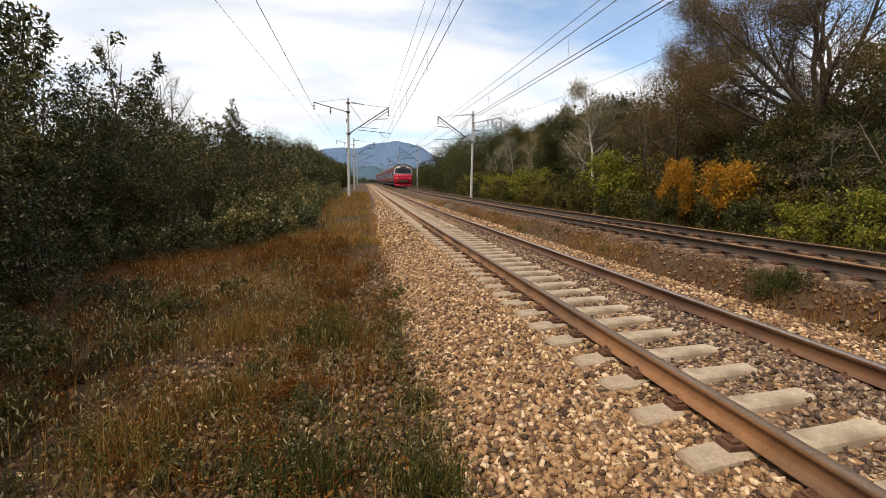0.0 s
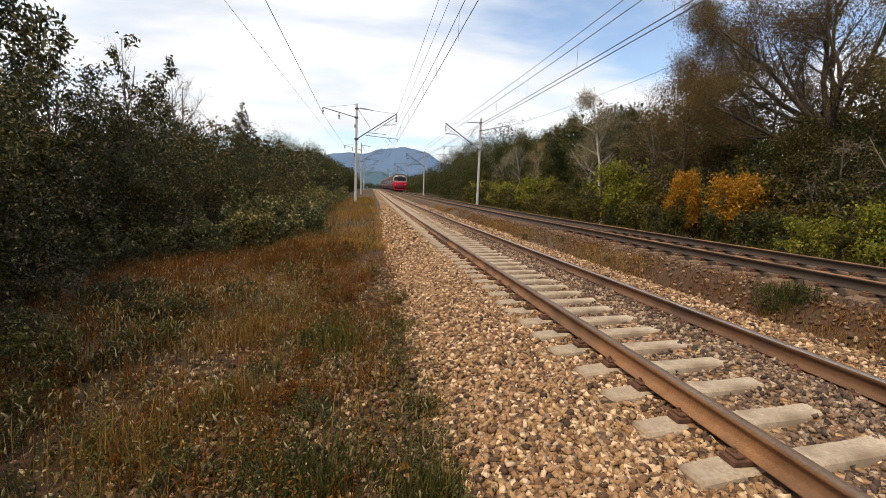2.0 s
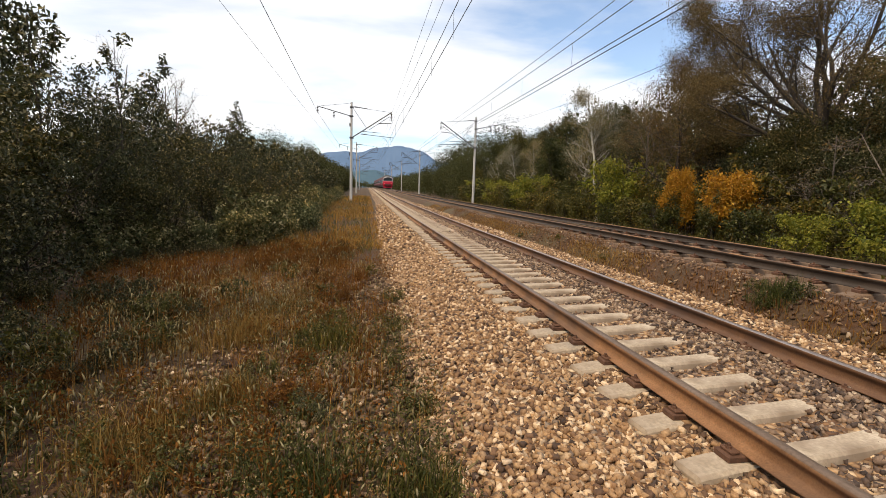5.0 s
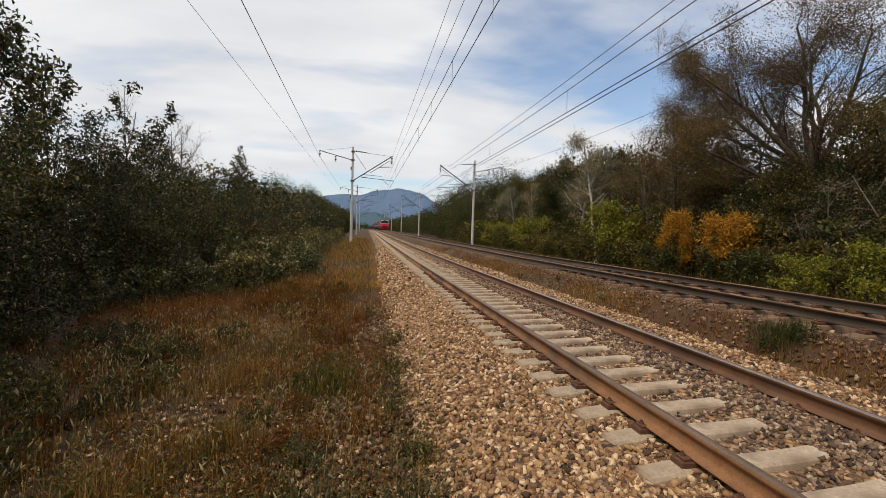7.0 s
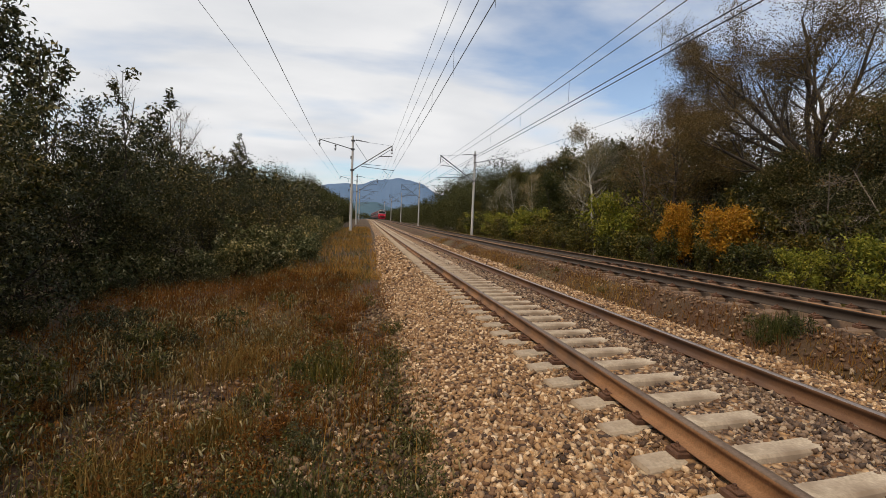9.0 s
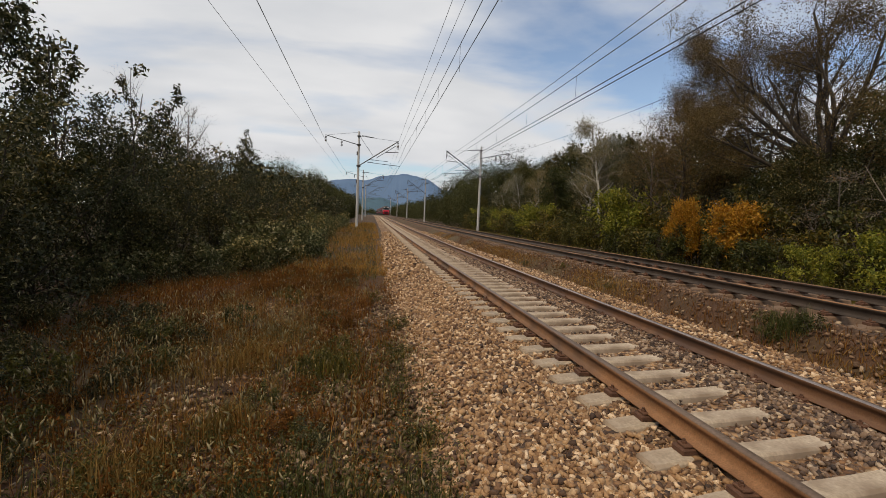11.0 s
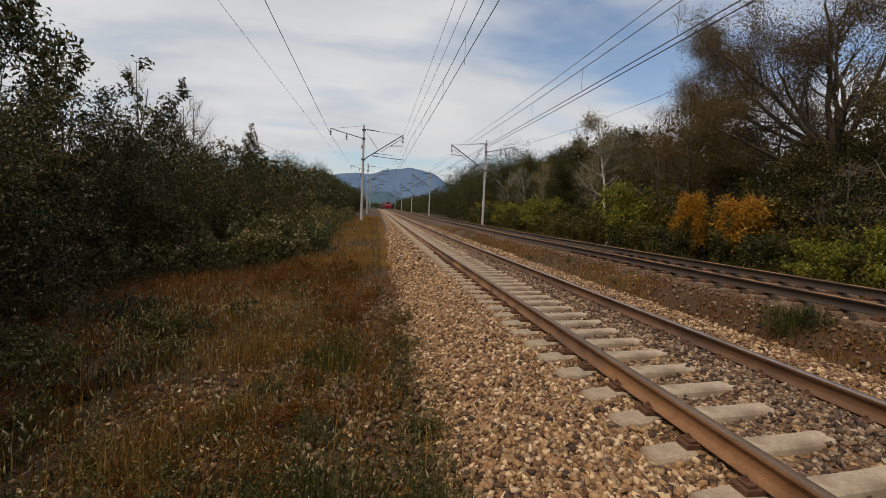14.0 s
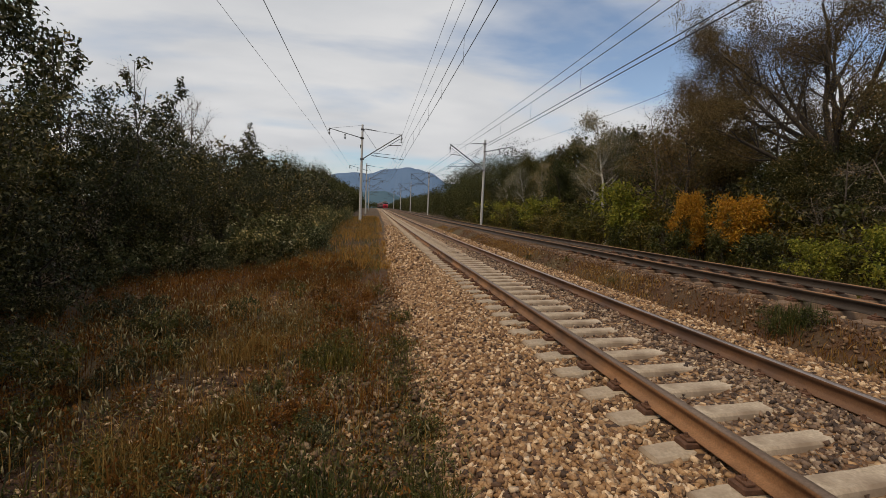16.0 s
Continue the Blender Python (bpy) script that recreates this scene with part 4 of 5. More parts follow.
def build_left_bank():
    tall = [proto(build_plant("shrub", "tall dark green leafy shrub on the railway bank", "shrub", "bank shrubs", 20 + i, M_BARK, L_DARK, 4.6, 4, 0.11, 0.085, least=0.0045,
                              radius=0.035, stems=6, spread=0.24, limbs=7, twigs=5, first=0.12, limb_len=0.34, up=0.5, sub=3), 4.8) for i in range(3)]
    rng = random.Random(3)
    spots = []
    y = 4.5
    while y < 62:
        d = 1.0 + y * 0.012
        spots.append((-4.6 - rng.uniform(0, 0.9) - max(0, 9 - y) * 0.12, y, rng.uniform(3.0, 4.0)))
        spots.append((-6.6 - rng.uniform(0, 1.2), y + rng.uniform(0, 1), rng.uniform(4.3, 5.3)))
        if rng.random() < 0.45:
            spots.append((-9.5 - rng.uniform(0, 2), y + rng.uniform(-1, 1), rng.uniform(5, 6)))
        y += 1.7 * d
    close = [proto(build_plant("shrub", "dark green shrub with small leaves at the edge of the bank", "shrub", "bank shrubs", 30 + i, M_BARK, L_DARK, 3.0, 4, 0.09, 0.07, least=0.003,
                               radius=0.028, stems=6, spread=0.28, limbs=7, twigs=5, first=0.08, limb_len=0.36, up=0.4, sub=3), 3.1) for i in range(2)]
    near_spots = [(-4.6, 2.6, 2.4), (-5.6, 3.6, 3.4), (-5.2, 1.6, 2.8), (-4.3, 4.6, 2.6), (-3.9, 6.2, 2.4), (-3.7, 8.0, 2.5), (-6.4, 5.0, 3.9), (-3.4, 10.0, 2.4), (-3.3, 12.3, 2.6), (-3.4, 15.0, 2.8),
                  # these stand out of view, added to throw shade on the near bank
                  (-5.2, -0.6, 3.8), (-5.2, 0.9, 3.6), (-5.6, -2.6, 4.4), (-5.2, -4.6, 4.8), (-6.0, 2.4, 5.6)]
    near_spots += [q for q in spots if q[1] < 11 and q[0] > -6.2]
    stand(close, behind_edge(near_spots, 0.22), 4)
    stand(tall, behind_edge([q for q in spots if q[1] < 26 and not (q[1] < 11 and q[0] > -6.2)], 0.25), 6)
    thin = [proto(build_plant("shrub", "tall dark green leafy shrub farther along the bank", "shrub", "bank shrubs", 26 + i, M_BARK, L_DARK, 4.6, 1, 0.12, 0.21, least=0.012,
                              radius=0.035, stems=6, spread=0.24, limbs=7, twigs=5, first=0.12, limb_len=0.34, up=0.5, sub=3), 4.8) for i in range(2)]
    stand(thin, [q for q in spots if q[1] >= 26], 7)
    low = [proto(build_plant("low_bush", "low leafy bush with painted sunlit leaf tips by the grass", "bush", "low bushes", 40 + i, M_BARK, L_TIP, 1.5, 2, 0.07, 0.095, least=0.003,
                             radius=0.014, stems=8, spread=0.5, limbs=5, twigs=4, first=0.15, limb_len=0.42, up=0.3, sub=2), 1.6) for i in range(2)]
    spots = []
    y = 5.5
    while y < 60:
        spots.append((-3.2 - rng.uniform(0, 0.8), y, rng.uniform(1.2, 2.1)))
        y += rng.uniform(0.9, 1.5) + y * 0.03
    for u, yy in ((-2.1, 11.2), (-2.5, 11.9), (-1.75, 13.0), (-2.0, 12.2), (-1.9, 14.0), (-2.7, 9.8), (-2.2, 14.2), (-3.0, 8.2), (-3.2, 6.6), (-3.4, 5.2), (-3.7, 3.9), (-3.6, 2.8), (-2.1, 16.5), (-2.3, 19), (-2.6, 24), (-2.9, 30), (-3.0, 37), (-3.1, 45)):
        spots.append((u, yy, rng.uniform(1.0, 1.5)))
    spots += [(-1.85, 6.5, 0.62), (-2.15, 6.1, 0.7), (-2.5, 6.6, 0.85), (-2.85, 5.9, 0.8), (-2.1, 7.4, 0.8), (-3.2, 5.2, 0.75), (-2.6, 7.7, 1.0), (-2.0, 8.6, 0.8)]
    stand(low, behind_edge([q for q in spots if q[1] > 10.8], 0.1), 5)
    small = proto(build_plant("weed_clump", "small leafy weed clump in the dry grass", "weeds", "weed clumps", 46, M_TWIG, L_WEED, 1.4, 2, 0.06, 0.11, least=0.003,
                              radius=0.012, stems=7, spread=0.5, limbs=4, twigs=3, first=0.15, limb_len=0.42, up=0.3, sub=1), 1.5)
    weeds = []
    for u, yy, h in ((-3.2, 2.4, 0.5), (-2.6, 2.2, 0.4), (-2.9, 3.1, 0.6), (-2.1, 2.5, 0.35), (-1.6, 2.3, 0.3), (-2.4, 3.6, 0.45), (-3.3, 3.7, 0.7), (-1.7, 3.1, 0.32), (-2.9, 4.6, 0.6), (-2.3, 5.2, 0.45), (-2.6, 6.2, 0.55),
                     (-0.55, 4.9, 0.4), (-0.35, 5.6, 0.36), (-0.9, 4.2, 0.3), (-1.1, 2.7, 0.28), (-0.5, 3.4, 0.28), (0.3, 4.3, 0.26), (0.42, 3.3, 0.24), (0.38, 5.4, 0.28), (0.4, 6.8, 0.3), (-1.9, 7.2, 0.5), (-1.5, 9.0, 0.45), (-0.6, 7.2, 0.35), (0.1, 9.0, 0.35)):
        weeds.append((u, yy, h))
    weeds += [(5.3, 5.3, 0.3), (5.6, 5.0, 0.34), (5.5, 5.6, 0.28), (5.3, 9.5, 0.22), (5.5, 12.5, 0.25), (5.2, 15.0, 0.25)]
    stand([small], weeds, 11)
    murk = proto(build_plant("weed_clump", "dark brown green weed clump under the bank", "weeds", "weed clumps", 47, M_TWIG, L_DARK, 1.4, 3, 0.06, 0.09, least=0.003,
                             radius=0.012, stems=7, spread=0.55, limbs=4, twigs=3, first=0.1, limb_len=0.42, up=0.3, sub=1), 1.5)
    rng3 = random.Random(15)
    stand([murk], [(-2.2 - abs(rng3.gauss(0, 0.8)), rng3.uniform(1.9, 7.0), rng3.uniform(0.22, 0.45)) for _ in range(30)] + [(along(v, BANK_EDGE) + abs(rng3.gauss(0, 0.9)), v, rng3.uniform(0.25, 0.6)) for v in [rng3.uniform(4.5, 13.5) for _ in range(36)]], 13)
    rusty = proto(build_plant("weed_clump", "rust brown leafy weed clump on the open bank", "weeds", "weed clumps", 48, M_TWIG, L_RUST, 1.4, 4, 0.07, 0.07, least=0.003,
                              radius=0.012, stems=6, spread=0.5, limbs=5, twigs=3, first=0.1, limb_len=0.42, up=0.3, sub=2), 1.5)
    olive = proto(build_plant("weed_clump", "pale olive leafy weed clump on the open bank", "weeds", "weed clumps", 49, M_TWIG, L_PALE, 1.4, 4, 0.07, 0.06, least=0.003,
                              radius=0.012, stems=6, spread=0.5, limbs=5, twigs=3, first=0.1, limb_len=0.42, up=0.3, sub=2), 1.5)
    open_bank = lambda n, low_, high_: [(u, y, rng3.uniform(low_, high_)) for u, y in [(-0.3 - abs(rng3.gauss(0, 1.7)), rng3.uniform(2.4, 14)) for _ in range(n)] if u > along(y, BANK_EDGE) and not (-2.3 < u < -0.9 and 4.0 < y < 9.5)]
    stand([rusty], open_bank(48, 0.2, 0.5), 31)
    stand([olive], open_bank(45, 0.15, 0.4), 32)
    # leafy leaders above the thicket
    lead = proto(build_plant("sapling", "slender leafy sapling rising from the thicket", "sapling", "saplings", 51, M_BARK, L_DARK, 5.2, 3, 0.05, 0.12,
                             radius=0.03, stems=1, limbs=14, twigs=2, first=0.35, limb_len=0.16, up=0.8, sub=1), 5.3)
    stand([lead], [(-6.2, 13.2, 5.6), (-6.7, 14.3, 5.8), (-5.6, 24.5, 5.9), (-5.9, 23.0, 5.3), (-6.4, 10.6, 5.2), (-5.2, 21.5, 4.6), (-7.2, 11.6, 5.5)], 8)
    bare = proto(build_plant("bare_tree", "bare grey twiggy tree behind the thicket", "tree", "bank trees", 61, M_TWIG, L_GREY, 6.4, 1, 0.05, 0.05, keep=0.2,
                             radius=0.08, stems=1, limbs=14, twigs=6, first=0.3, limb_len=0.42, up=0.5, sub=3), 6.6)
    stand([bare], [(-9.5, 26.5, 7.2), (-9, 24, 6.6), (-9.0, 17.0, 6.4), (-7.5, 60, 7.0)], 9)
    big = proto(build_plant("tree", "dark leafy tree standing over the thicket", "tree", "bank trees", 71, M_BARK, L_DARK, 6.5, 6, 0.18, 0.15, least=0.008,
                            radius=0.1, stems=1, limbs=16, twigs=6, first=0.25, limb_len=0.4, up=0.3, sub=3), 6.8)
    # the last three trees are unseen, added at the left to darken the bank
    stand([big], [(-8.7, 12.0, 6.7), (-7.8, 2.4, 6.6), (-8.8, 4.6, 7.2), (-9.6, 7.0, 6.8)], 10, 0.75)


def build_spreading_tree():
    """The old tree of the wood: a short bole that forks into long arching limbs, half bare inside, leaves in hanging tufts at the rim."""
    rng = np.random.default_rng(208)
    bars, tips = [], []

    def limb(p, d, length, r, level, lift):
        n = 6 if level == 0 else 4
        q = p
        for i in range(n):
            d = d + rng.normal(0, 0.13, 3) + np.array([0, 0, lift])
            d = d / np.linalg.norm(d)
            e = q + d * length / n
            ra, rb = r * (1 - 0.7 * i / n), r * (1 - 0.7 * (i + 1) / n)
            bars.append((q, e, ra, rb))
            if level < 3 and i >= (1 if level == 0 else 0):
                for _ in range((2, 2, 2)[level]):
                    v = rng.normal(0, 1, 3)
                    v -= d * v.dot(d)
                    v /= np.linalg.norm(v)
                    a = rng.uniform(0.45, 0.95)
                    limb(e, d * math.cos(a) + v * math.sin(a), length * rng.uniform(0.3, 0.46), rb * 0.5, level + 1, lift * 0.5)
            elif level == 3:
                tips.append(e)
            q = e
        tips.append(q)

    bole = [np.array(p) for p in ((0, 0, -0.4), (0.05, 0, 1.2), (-0.05, 0.05, 2.6), (0.0, 0.1, 4.2), (0.1, 0.1, 5.4))]
    for i, (a, b) in enumerate(zip(bole, bole[1:])):
        bars.append((a, b, 0.40 - 0.035 * i, 0.40 - 0.035 * (i + 1)))
    for k, (turn_, lean_, length, z) in enumerate(((200, 62, 6.6, 3.9), (150, 40, 7.4, 4.8), (175, 22, 8.0, 5.3), (20, 14, 6.8, 5.3), (165, 48, 8.4, 5.2), (195, 44, 8.2, 5.0), (330, 38, 7.6, 5.0), (350, 60, 6.6, 4.3),
                                                   (90, 45, 6.6, 4.6), (265, 48, 6.8, 4.5), (300, 70, 5.6, 3.8), (110, 28, 7.4, 5.2))):
        # headings are turned so that the limbs fan out across the camera's view
        h, l_ = radians(turn_ - 42), radians(lean_)
        limb(np.array([0, 0, z]), np.array([math.cos(h) * math.sin(l_), math.sin(h) * math.sin(l_), math.cos(l_)]), length * 0.84, 0.14, 0, 0.045)
    tips = np.array(tips)
    far_out = np.linalg.norm((tips - [0, 0, 7.5]) / [5.5, 5.5, 6.0], axis=1)
    tuft = np.array([noise.noise(tuple(p * 0.55)) for p in tips])
    keep = rng.uniform(0, 1, len(tips)) < np.clip(far_out * 0.9 - 0.36 + tuft * 1.3, 0.04, 0.9)
    tree = tagged(new("tree"), "large spreading old tree, half bare, with olive brown leaves", "tree", "wood trees")
    part("trunk", bars_mesh("trunk", bars, M_BARK, 0.004), None, tree)
    v, f = leaves_arrays(rng, tips[keep], 10, 0.24, 0.075, 0.55)
    part("crown", np_mesh("crown", v, f, L_BROWN), None, tree)
    tree.matrix_basis = pose(19.8, 17.6, ground_z(19.8, 17.6))


def build_right_bank():
    green = [proto(build_plant("shrub", "olive green shrub beside the far track", "shrub", "trackside shrubs", 80 + i, M_BARK, L_MID, 2.8, 2, 0.10, 0.135, least=0.0045,
                               radius=0.03, stems=6, spread=0.35, limbs=6, twigs=4, first=0.12, limb_len=0.4, up=0.4, sub=3), 2.5) for i in range(2)]
    rng = random.Random(12)
    spots = []
    y = 5.0
    while y < 75:
        d = 1 + y * 0.012
        spots.append((13.6 + rng.uniform(0, 0.8) + (y > 50) * 1.2, y, rng.uniform(1.5, 2.4)))
        spots.append((15.4 + rng.uniform(0, 1.0), y + rng.uniform(0, 1), rng.uniform(2.4, 3.6)))
        y += 2.1 * d
    stand(green, [q for q in spots if q[1] < 30], 14)
    sparse = proto(build_plant("shrub", "olive green shrub farther along the far track", "shrub", "trackside shrubs", 84, M_BARK, L_MID, 2.8, 1, 0.11, 0.2, least=0.012,
                               radius=0.03, stems=6, spread=0.35, limbs=6, twigs=4, first=0.12, limb_len=0.4, up=0.4, sub=3), 2.5)
    stand([sparse], [q for q in spots if q[1] >= 30], 24)
    lime = proto(retint(copy_thing(green[0], Matrix()), L_LIME), 2.5)
    tagged(lime, "yellow green shrub beside the far track")
    stand([lime], [(15.2, 25.4, 4.6), (14.8, 24.2, 3.2), (15.0, 40, 4.0), (14.7, 41.5, 3.4), (14.6, 52, 3.6), (14.0, 10.2, 2.3), (16, 64, 4), (13.6, 12.4, 1.8)], 15)
    orange = [proto(build_plant("shrub", "rounded orange autumn shrub beside the far track", "shrub", "trackside shrubs", 86 + i, M_BARK, L_ORANGE, 3.0, 9, 0.15, 0.10, least=0.006,
                                radius=0.04, stems=3, spread=0.16, limbs=10, twigs=6, first=0.4, limb_len=0.34, up=0.25, sub=3), 3.2) for i in range(2)]
    stand(orange[:1], [(14.3, 19.5, 3.6)], 16, 0.62)
    stand(orange[1:], [(15.3, 17.0, 4.0)], 26, 0.85)
    dark = [proto(build_plant("tree", "dense dark green tree in the wood", "tree", "wood trees", 90 + i, M_BARK, m, 8.5, 13, 0.32, 0.125, least=0.02,
                              radius=0.14, stems=1, limbs=17, twigs=6, first=0.06, limb_len=0.34, up=0.3, sub=3), 9.0) for i, m in enumerate((L_MID, L_DARK))]
    dim = [proto(build_plant("tree", "green tree farther along the wood", "tree", "wood trees", 95 + i, M_BARK, m, 8.5, 10, 0.32, 0.165, least=0.03,
                             radius=0.14, stems=1, limbs=17, twigs=6, first=0.06, limb_len=0.34, up=0.3, sub=3), 9.0) for i, m in enumerate((L_MID, L_DARK, L_FAR))]
    spots = [(17.5, 27, 7.0), (18.5, 22.5, 7.5), (18.0, 18.5, 6.0), (19.5, 14, 8.2), (20.8, 14.8, 9.0), (18.5, 10.5, 6.5), (21.5, 12, 9.5), (20, 7.5, 7.5), (18.5, 31.5, 6.4), (23.5, 14.5, 9), (17.5, 13.2, 4.5), (17.6, 16.4, 5.4), (17.9, 15, 6), (18.2, 17, 6.4), (17.7, 18.8, 5.6), (18, 12.5, 6), (17.0, 9.5, 4.5), (17.4, 20.4, 4.6), (17.8, 24.0, 5.5), (21.5, 18.5, 7.0), (21.0, 26.0, 8.5), (24.5, 20.5, 9.5), (26, 11, 11), (23.0, 30, 10), (20.5, 35, 9.5), (17.2, 6.6, 4.5), (22, 4.5, 8), (21.9, 16.6, 10.0)]
    stand(dark, spots, 17)
    spots = []
    y = 36.0
    while y < 75:
        spots.append((17.6 + rng.uniform(0, 1.5), y, rng.uniform(5.4, 7.4)))
        spots.append((20.5 + rng.uniform(0, 2), y + rng.uniform(0, 2), rng.uniform(8.4, 10.2) + (y - 36) * 0.02))
        y += 2.6 + y * 0.015
    stand(dim, spots, 21)
    brown = proto(build_plant("tree", "leafy tree turning olive brown in autumn", "tree", "wood trees", 101, M_BARK, L_BROWN, 11.0, 26, 0.36, 0.085, keep=0.9, least=0.008,
                              radius=0.2, stems=1, limbs=20, twigs=7, first=0.15, limb_len=0.42, up=0.4, sub=3), 11.4)
    stand([brown], [(17.2, 23.2, 9.6), (19.6, 24.4, 11.6)], 18, 0.85)
    build_spreading_tree()
    birch = proto(build_plant("birch_tree", "slender pale birch with sparse grey green leaves", "tree", "wood trees", 111, M_BIRCH, L_GREY, 9.0, 8, 0.22, 0.09, keep=0.9, least=0.004,
                              radius=0.11, stems=1, limbs=20, twigs=5, first=0.35, limb_len=0.24, up=0.5, sub=3), 9.2)
    stand([birch], [(17.6, 33.0, 10.8), (17.0, 35.2, 9.6), (18.6, 37, 8.8), (17.4, 47, 7.8), (18.0, 55, 8.0), (17.5, 62, 8), (17.2, 35.5, 6.8)], 19)
    twiggy = proto(build_plant("bare_bush", "leafless grey twiggy bush at the edge of the wood", "bush", "bare bushes", 121, M_TWIG, L_BROWN, 5.0, 1, 0.1, 0.06, keep=0.25,
                               radius=0.05, stems=3, spread=0.4, limbs=10, twigs=6, first=0.3, limb_len=0.45, up=-0.1, sub=3), 5.0)
    stand([twiggy], [(17.0, 14.2, 5.0), (17.2, 21.5, 4.6), (16.8, 11.6, 5.2), (17.4, 26.4, 10.4), (16.6, 30, 4.0)], 20)


def build_far_woods():
    """The wood farther along the line on both sides, joined into one."""
    rng = np.random.default_rng(31)
    for side, name, label in ((-1, "far_thicket", "dark green thicket along the line far ahead"), (1, "far_wood", "dark green wood along the line far ahead")):
        vs, fs, n = [], [], 0
        y = 60.0 if side < 0 else 72.0
        if side > 0:
            # the depth of the wood behind the nearer trees
            for _ in range(105):
                y_, u_ = rng.uniform(1, 75), rng.uniform(23, 34)
                h_ = rng.uniform(7, 9.5) + (y_ > 40) * 2.5
                d = rng.normal(0, 1, (150, 3))
                d /= np.linalg.norm(d, axis=1)[:, None]
                pts = d * rng.uniform(0.5, 1.0, (150, 1)) * [h_ * 0.33, h_ * 0.33, h_ * 0.5] + [u_, y_, ground_z(u_, y_) + h_ * 0.5]
                v, f = leaves_arrays(rng, pts, 3, 0.35, 0.42, 0.7)
                vs.append(v); fs.append(f + n); n += len(v)
        while y < 420:
            for row in range(3):
                if side < 0:
                    u, h = -4.6 - row * 3.2 - rng.uniform(0, 2) - (y > 170) * 2, rng.uniform(4.0, 5.6) + row * 1.6
                else:
                    u, h = 17.0 + row * 3.5 + rng.uniform(0, 2), rng.uniform(11.0, 13.6) - (row == 0) * 5.0
                    if y > 150:
                        h *= 0.72
                m = 280 if y < 130 else 80
                d = rng.normal(0, 1, (m, 3))
                d /= np.linalg.norm(d, axis=1)[:, None]
                w = h * 0.30 * rng.uniform(0.8, 1.2)
                lump = 1 + 0.25 * np.sin(d[:, 0] * 5 + y) * np.cos(d[:, 2] * 4 + u)
                c = d * rng.uniform(0.6, 1.0, (m, 1)) * lump[:, None] * [w, w, h * 0.52]
                z0 = ground_z(u, y)
                pts = c + [u + bend(y) + rng.normal(0, 0.4), y + rng.normal(0, 0.8), z0 + h * 0.52]
                pts = pts[pts[:, 2] > z0]
                v, f = leaves_arrays(rng, pts, 8 if y < 130 else 5, 0.36, 0.10 + y * 0.0012, 0.7)
                vs.append(v); fs.append(f + n); n += len(v)
            y += 2.6 + y * 0.012
        if side > 0:
            # trees that close the view where the line bends away
            for _ in range(90):
                u_, y_ = rng.uniform(-70, 90), rng.uniform(425, 470)
                h_ = rng.uniform(4.5, 7.5)
                pts = rng.normal(0, 0.45, (60, 3)) * [h_ * 0.6, h_ * 0.5, h_ * 0.5] + [u_ - 7, y_, rise(y_) + h_ * 0.45]
                v, f = leaves_arrays(rng, pts, 2, 0.4, 1.0, 0.7)
                vs.append(v); fs.append(f + n); n += len(v)
        tagged(new(name, np_mesh(name, np.concatenate(vs), np.concatenate(fs), L_FAR)), label, "woodland", kind="stuff")


def blades(name, label, material, spots, heights, width, seed, lean=0.35):
    """Grass blades: each a bent strip of three corners a side."""
    rng = np.random.default_rng(seed)
    n = len(spots)
    a = rng.uniform(0, 2 * np.pi, n)
    side_ = np.stack([np.cos(a), np.sin(a), np.zeros(n)], -1)
    b = rng.uniform(0, 2 * np.pi, n)
    tilt = np.abs(rng.normal(0, lean, n)) * heights
    off = np.stack([np.cos(b) * tilt, np.sin(b) * tilt, np.zeros(n)], -1)
    up = np.stack([np.zeros(n), np.zeros(n), heights], -1)
    w = width * rng.uniform(0.6, 1.3, n)[:, None]
    p0, p1, p2 = spots, spots + off * 0.35 + up * 0.6, spots + off + up
    verts = np.stack([p0 - side_ * w * 0.5, p0 + side_ * w * 0.5, p1 + side_ * w * 0.4, p2, p1 - side_ * w * 0.4], 1).reshape(-1, 3)
    i = np.arange(n)[:, None] * 5
    faces = np.stack([i + [0, 1, 2], i + [0, 2, 4], i + [4, 2, 3]], 1).reshape(-1, 3)
    return tagged(new(name, np_mesh(name, verts, faces, material)), label, "grass", kind="stuff")


def meadow(rng, n, x0, x1, y0, y1, power, test=None):
    out = []
    while len(out) < n:
        x, y = rng.uniform(x0, x1), y0 + (y1 - y0) * rng.uniform() ** power
        if test is None or test(x, y):
            out.append((x + bend(y), y, ground_z(x, y)))
    return np.array(out)


def clumps(rng, n, zones, per, r):
    """Places in tight clumps; zones are (u, y, half width, half length, weight)."""
    w = np.array([z[4] for z in zones], float)
    out = []
    for k in rng.choice(len(zones), n, p=w / w.sum()):
        u, y, a, b, _ = zones[k]
        cu, cy = u + rng.normal(0, a), max(1.2, y + rng.normal(0, b))
        for _ in range(per):
            x, yy = cu + rng.normal(0, r), cy + rng.normal(0, r * 1.2)
            if x < 0.66 + 0.1 * noise.noise((0, yy * 1.5, 4)) or x > 4.9:
                out.append((x + bend(yy), yy, ground_z(x, yy)))
    return np.array(out)


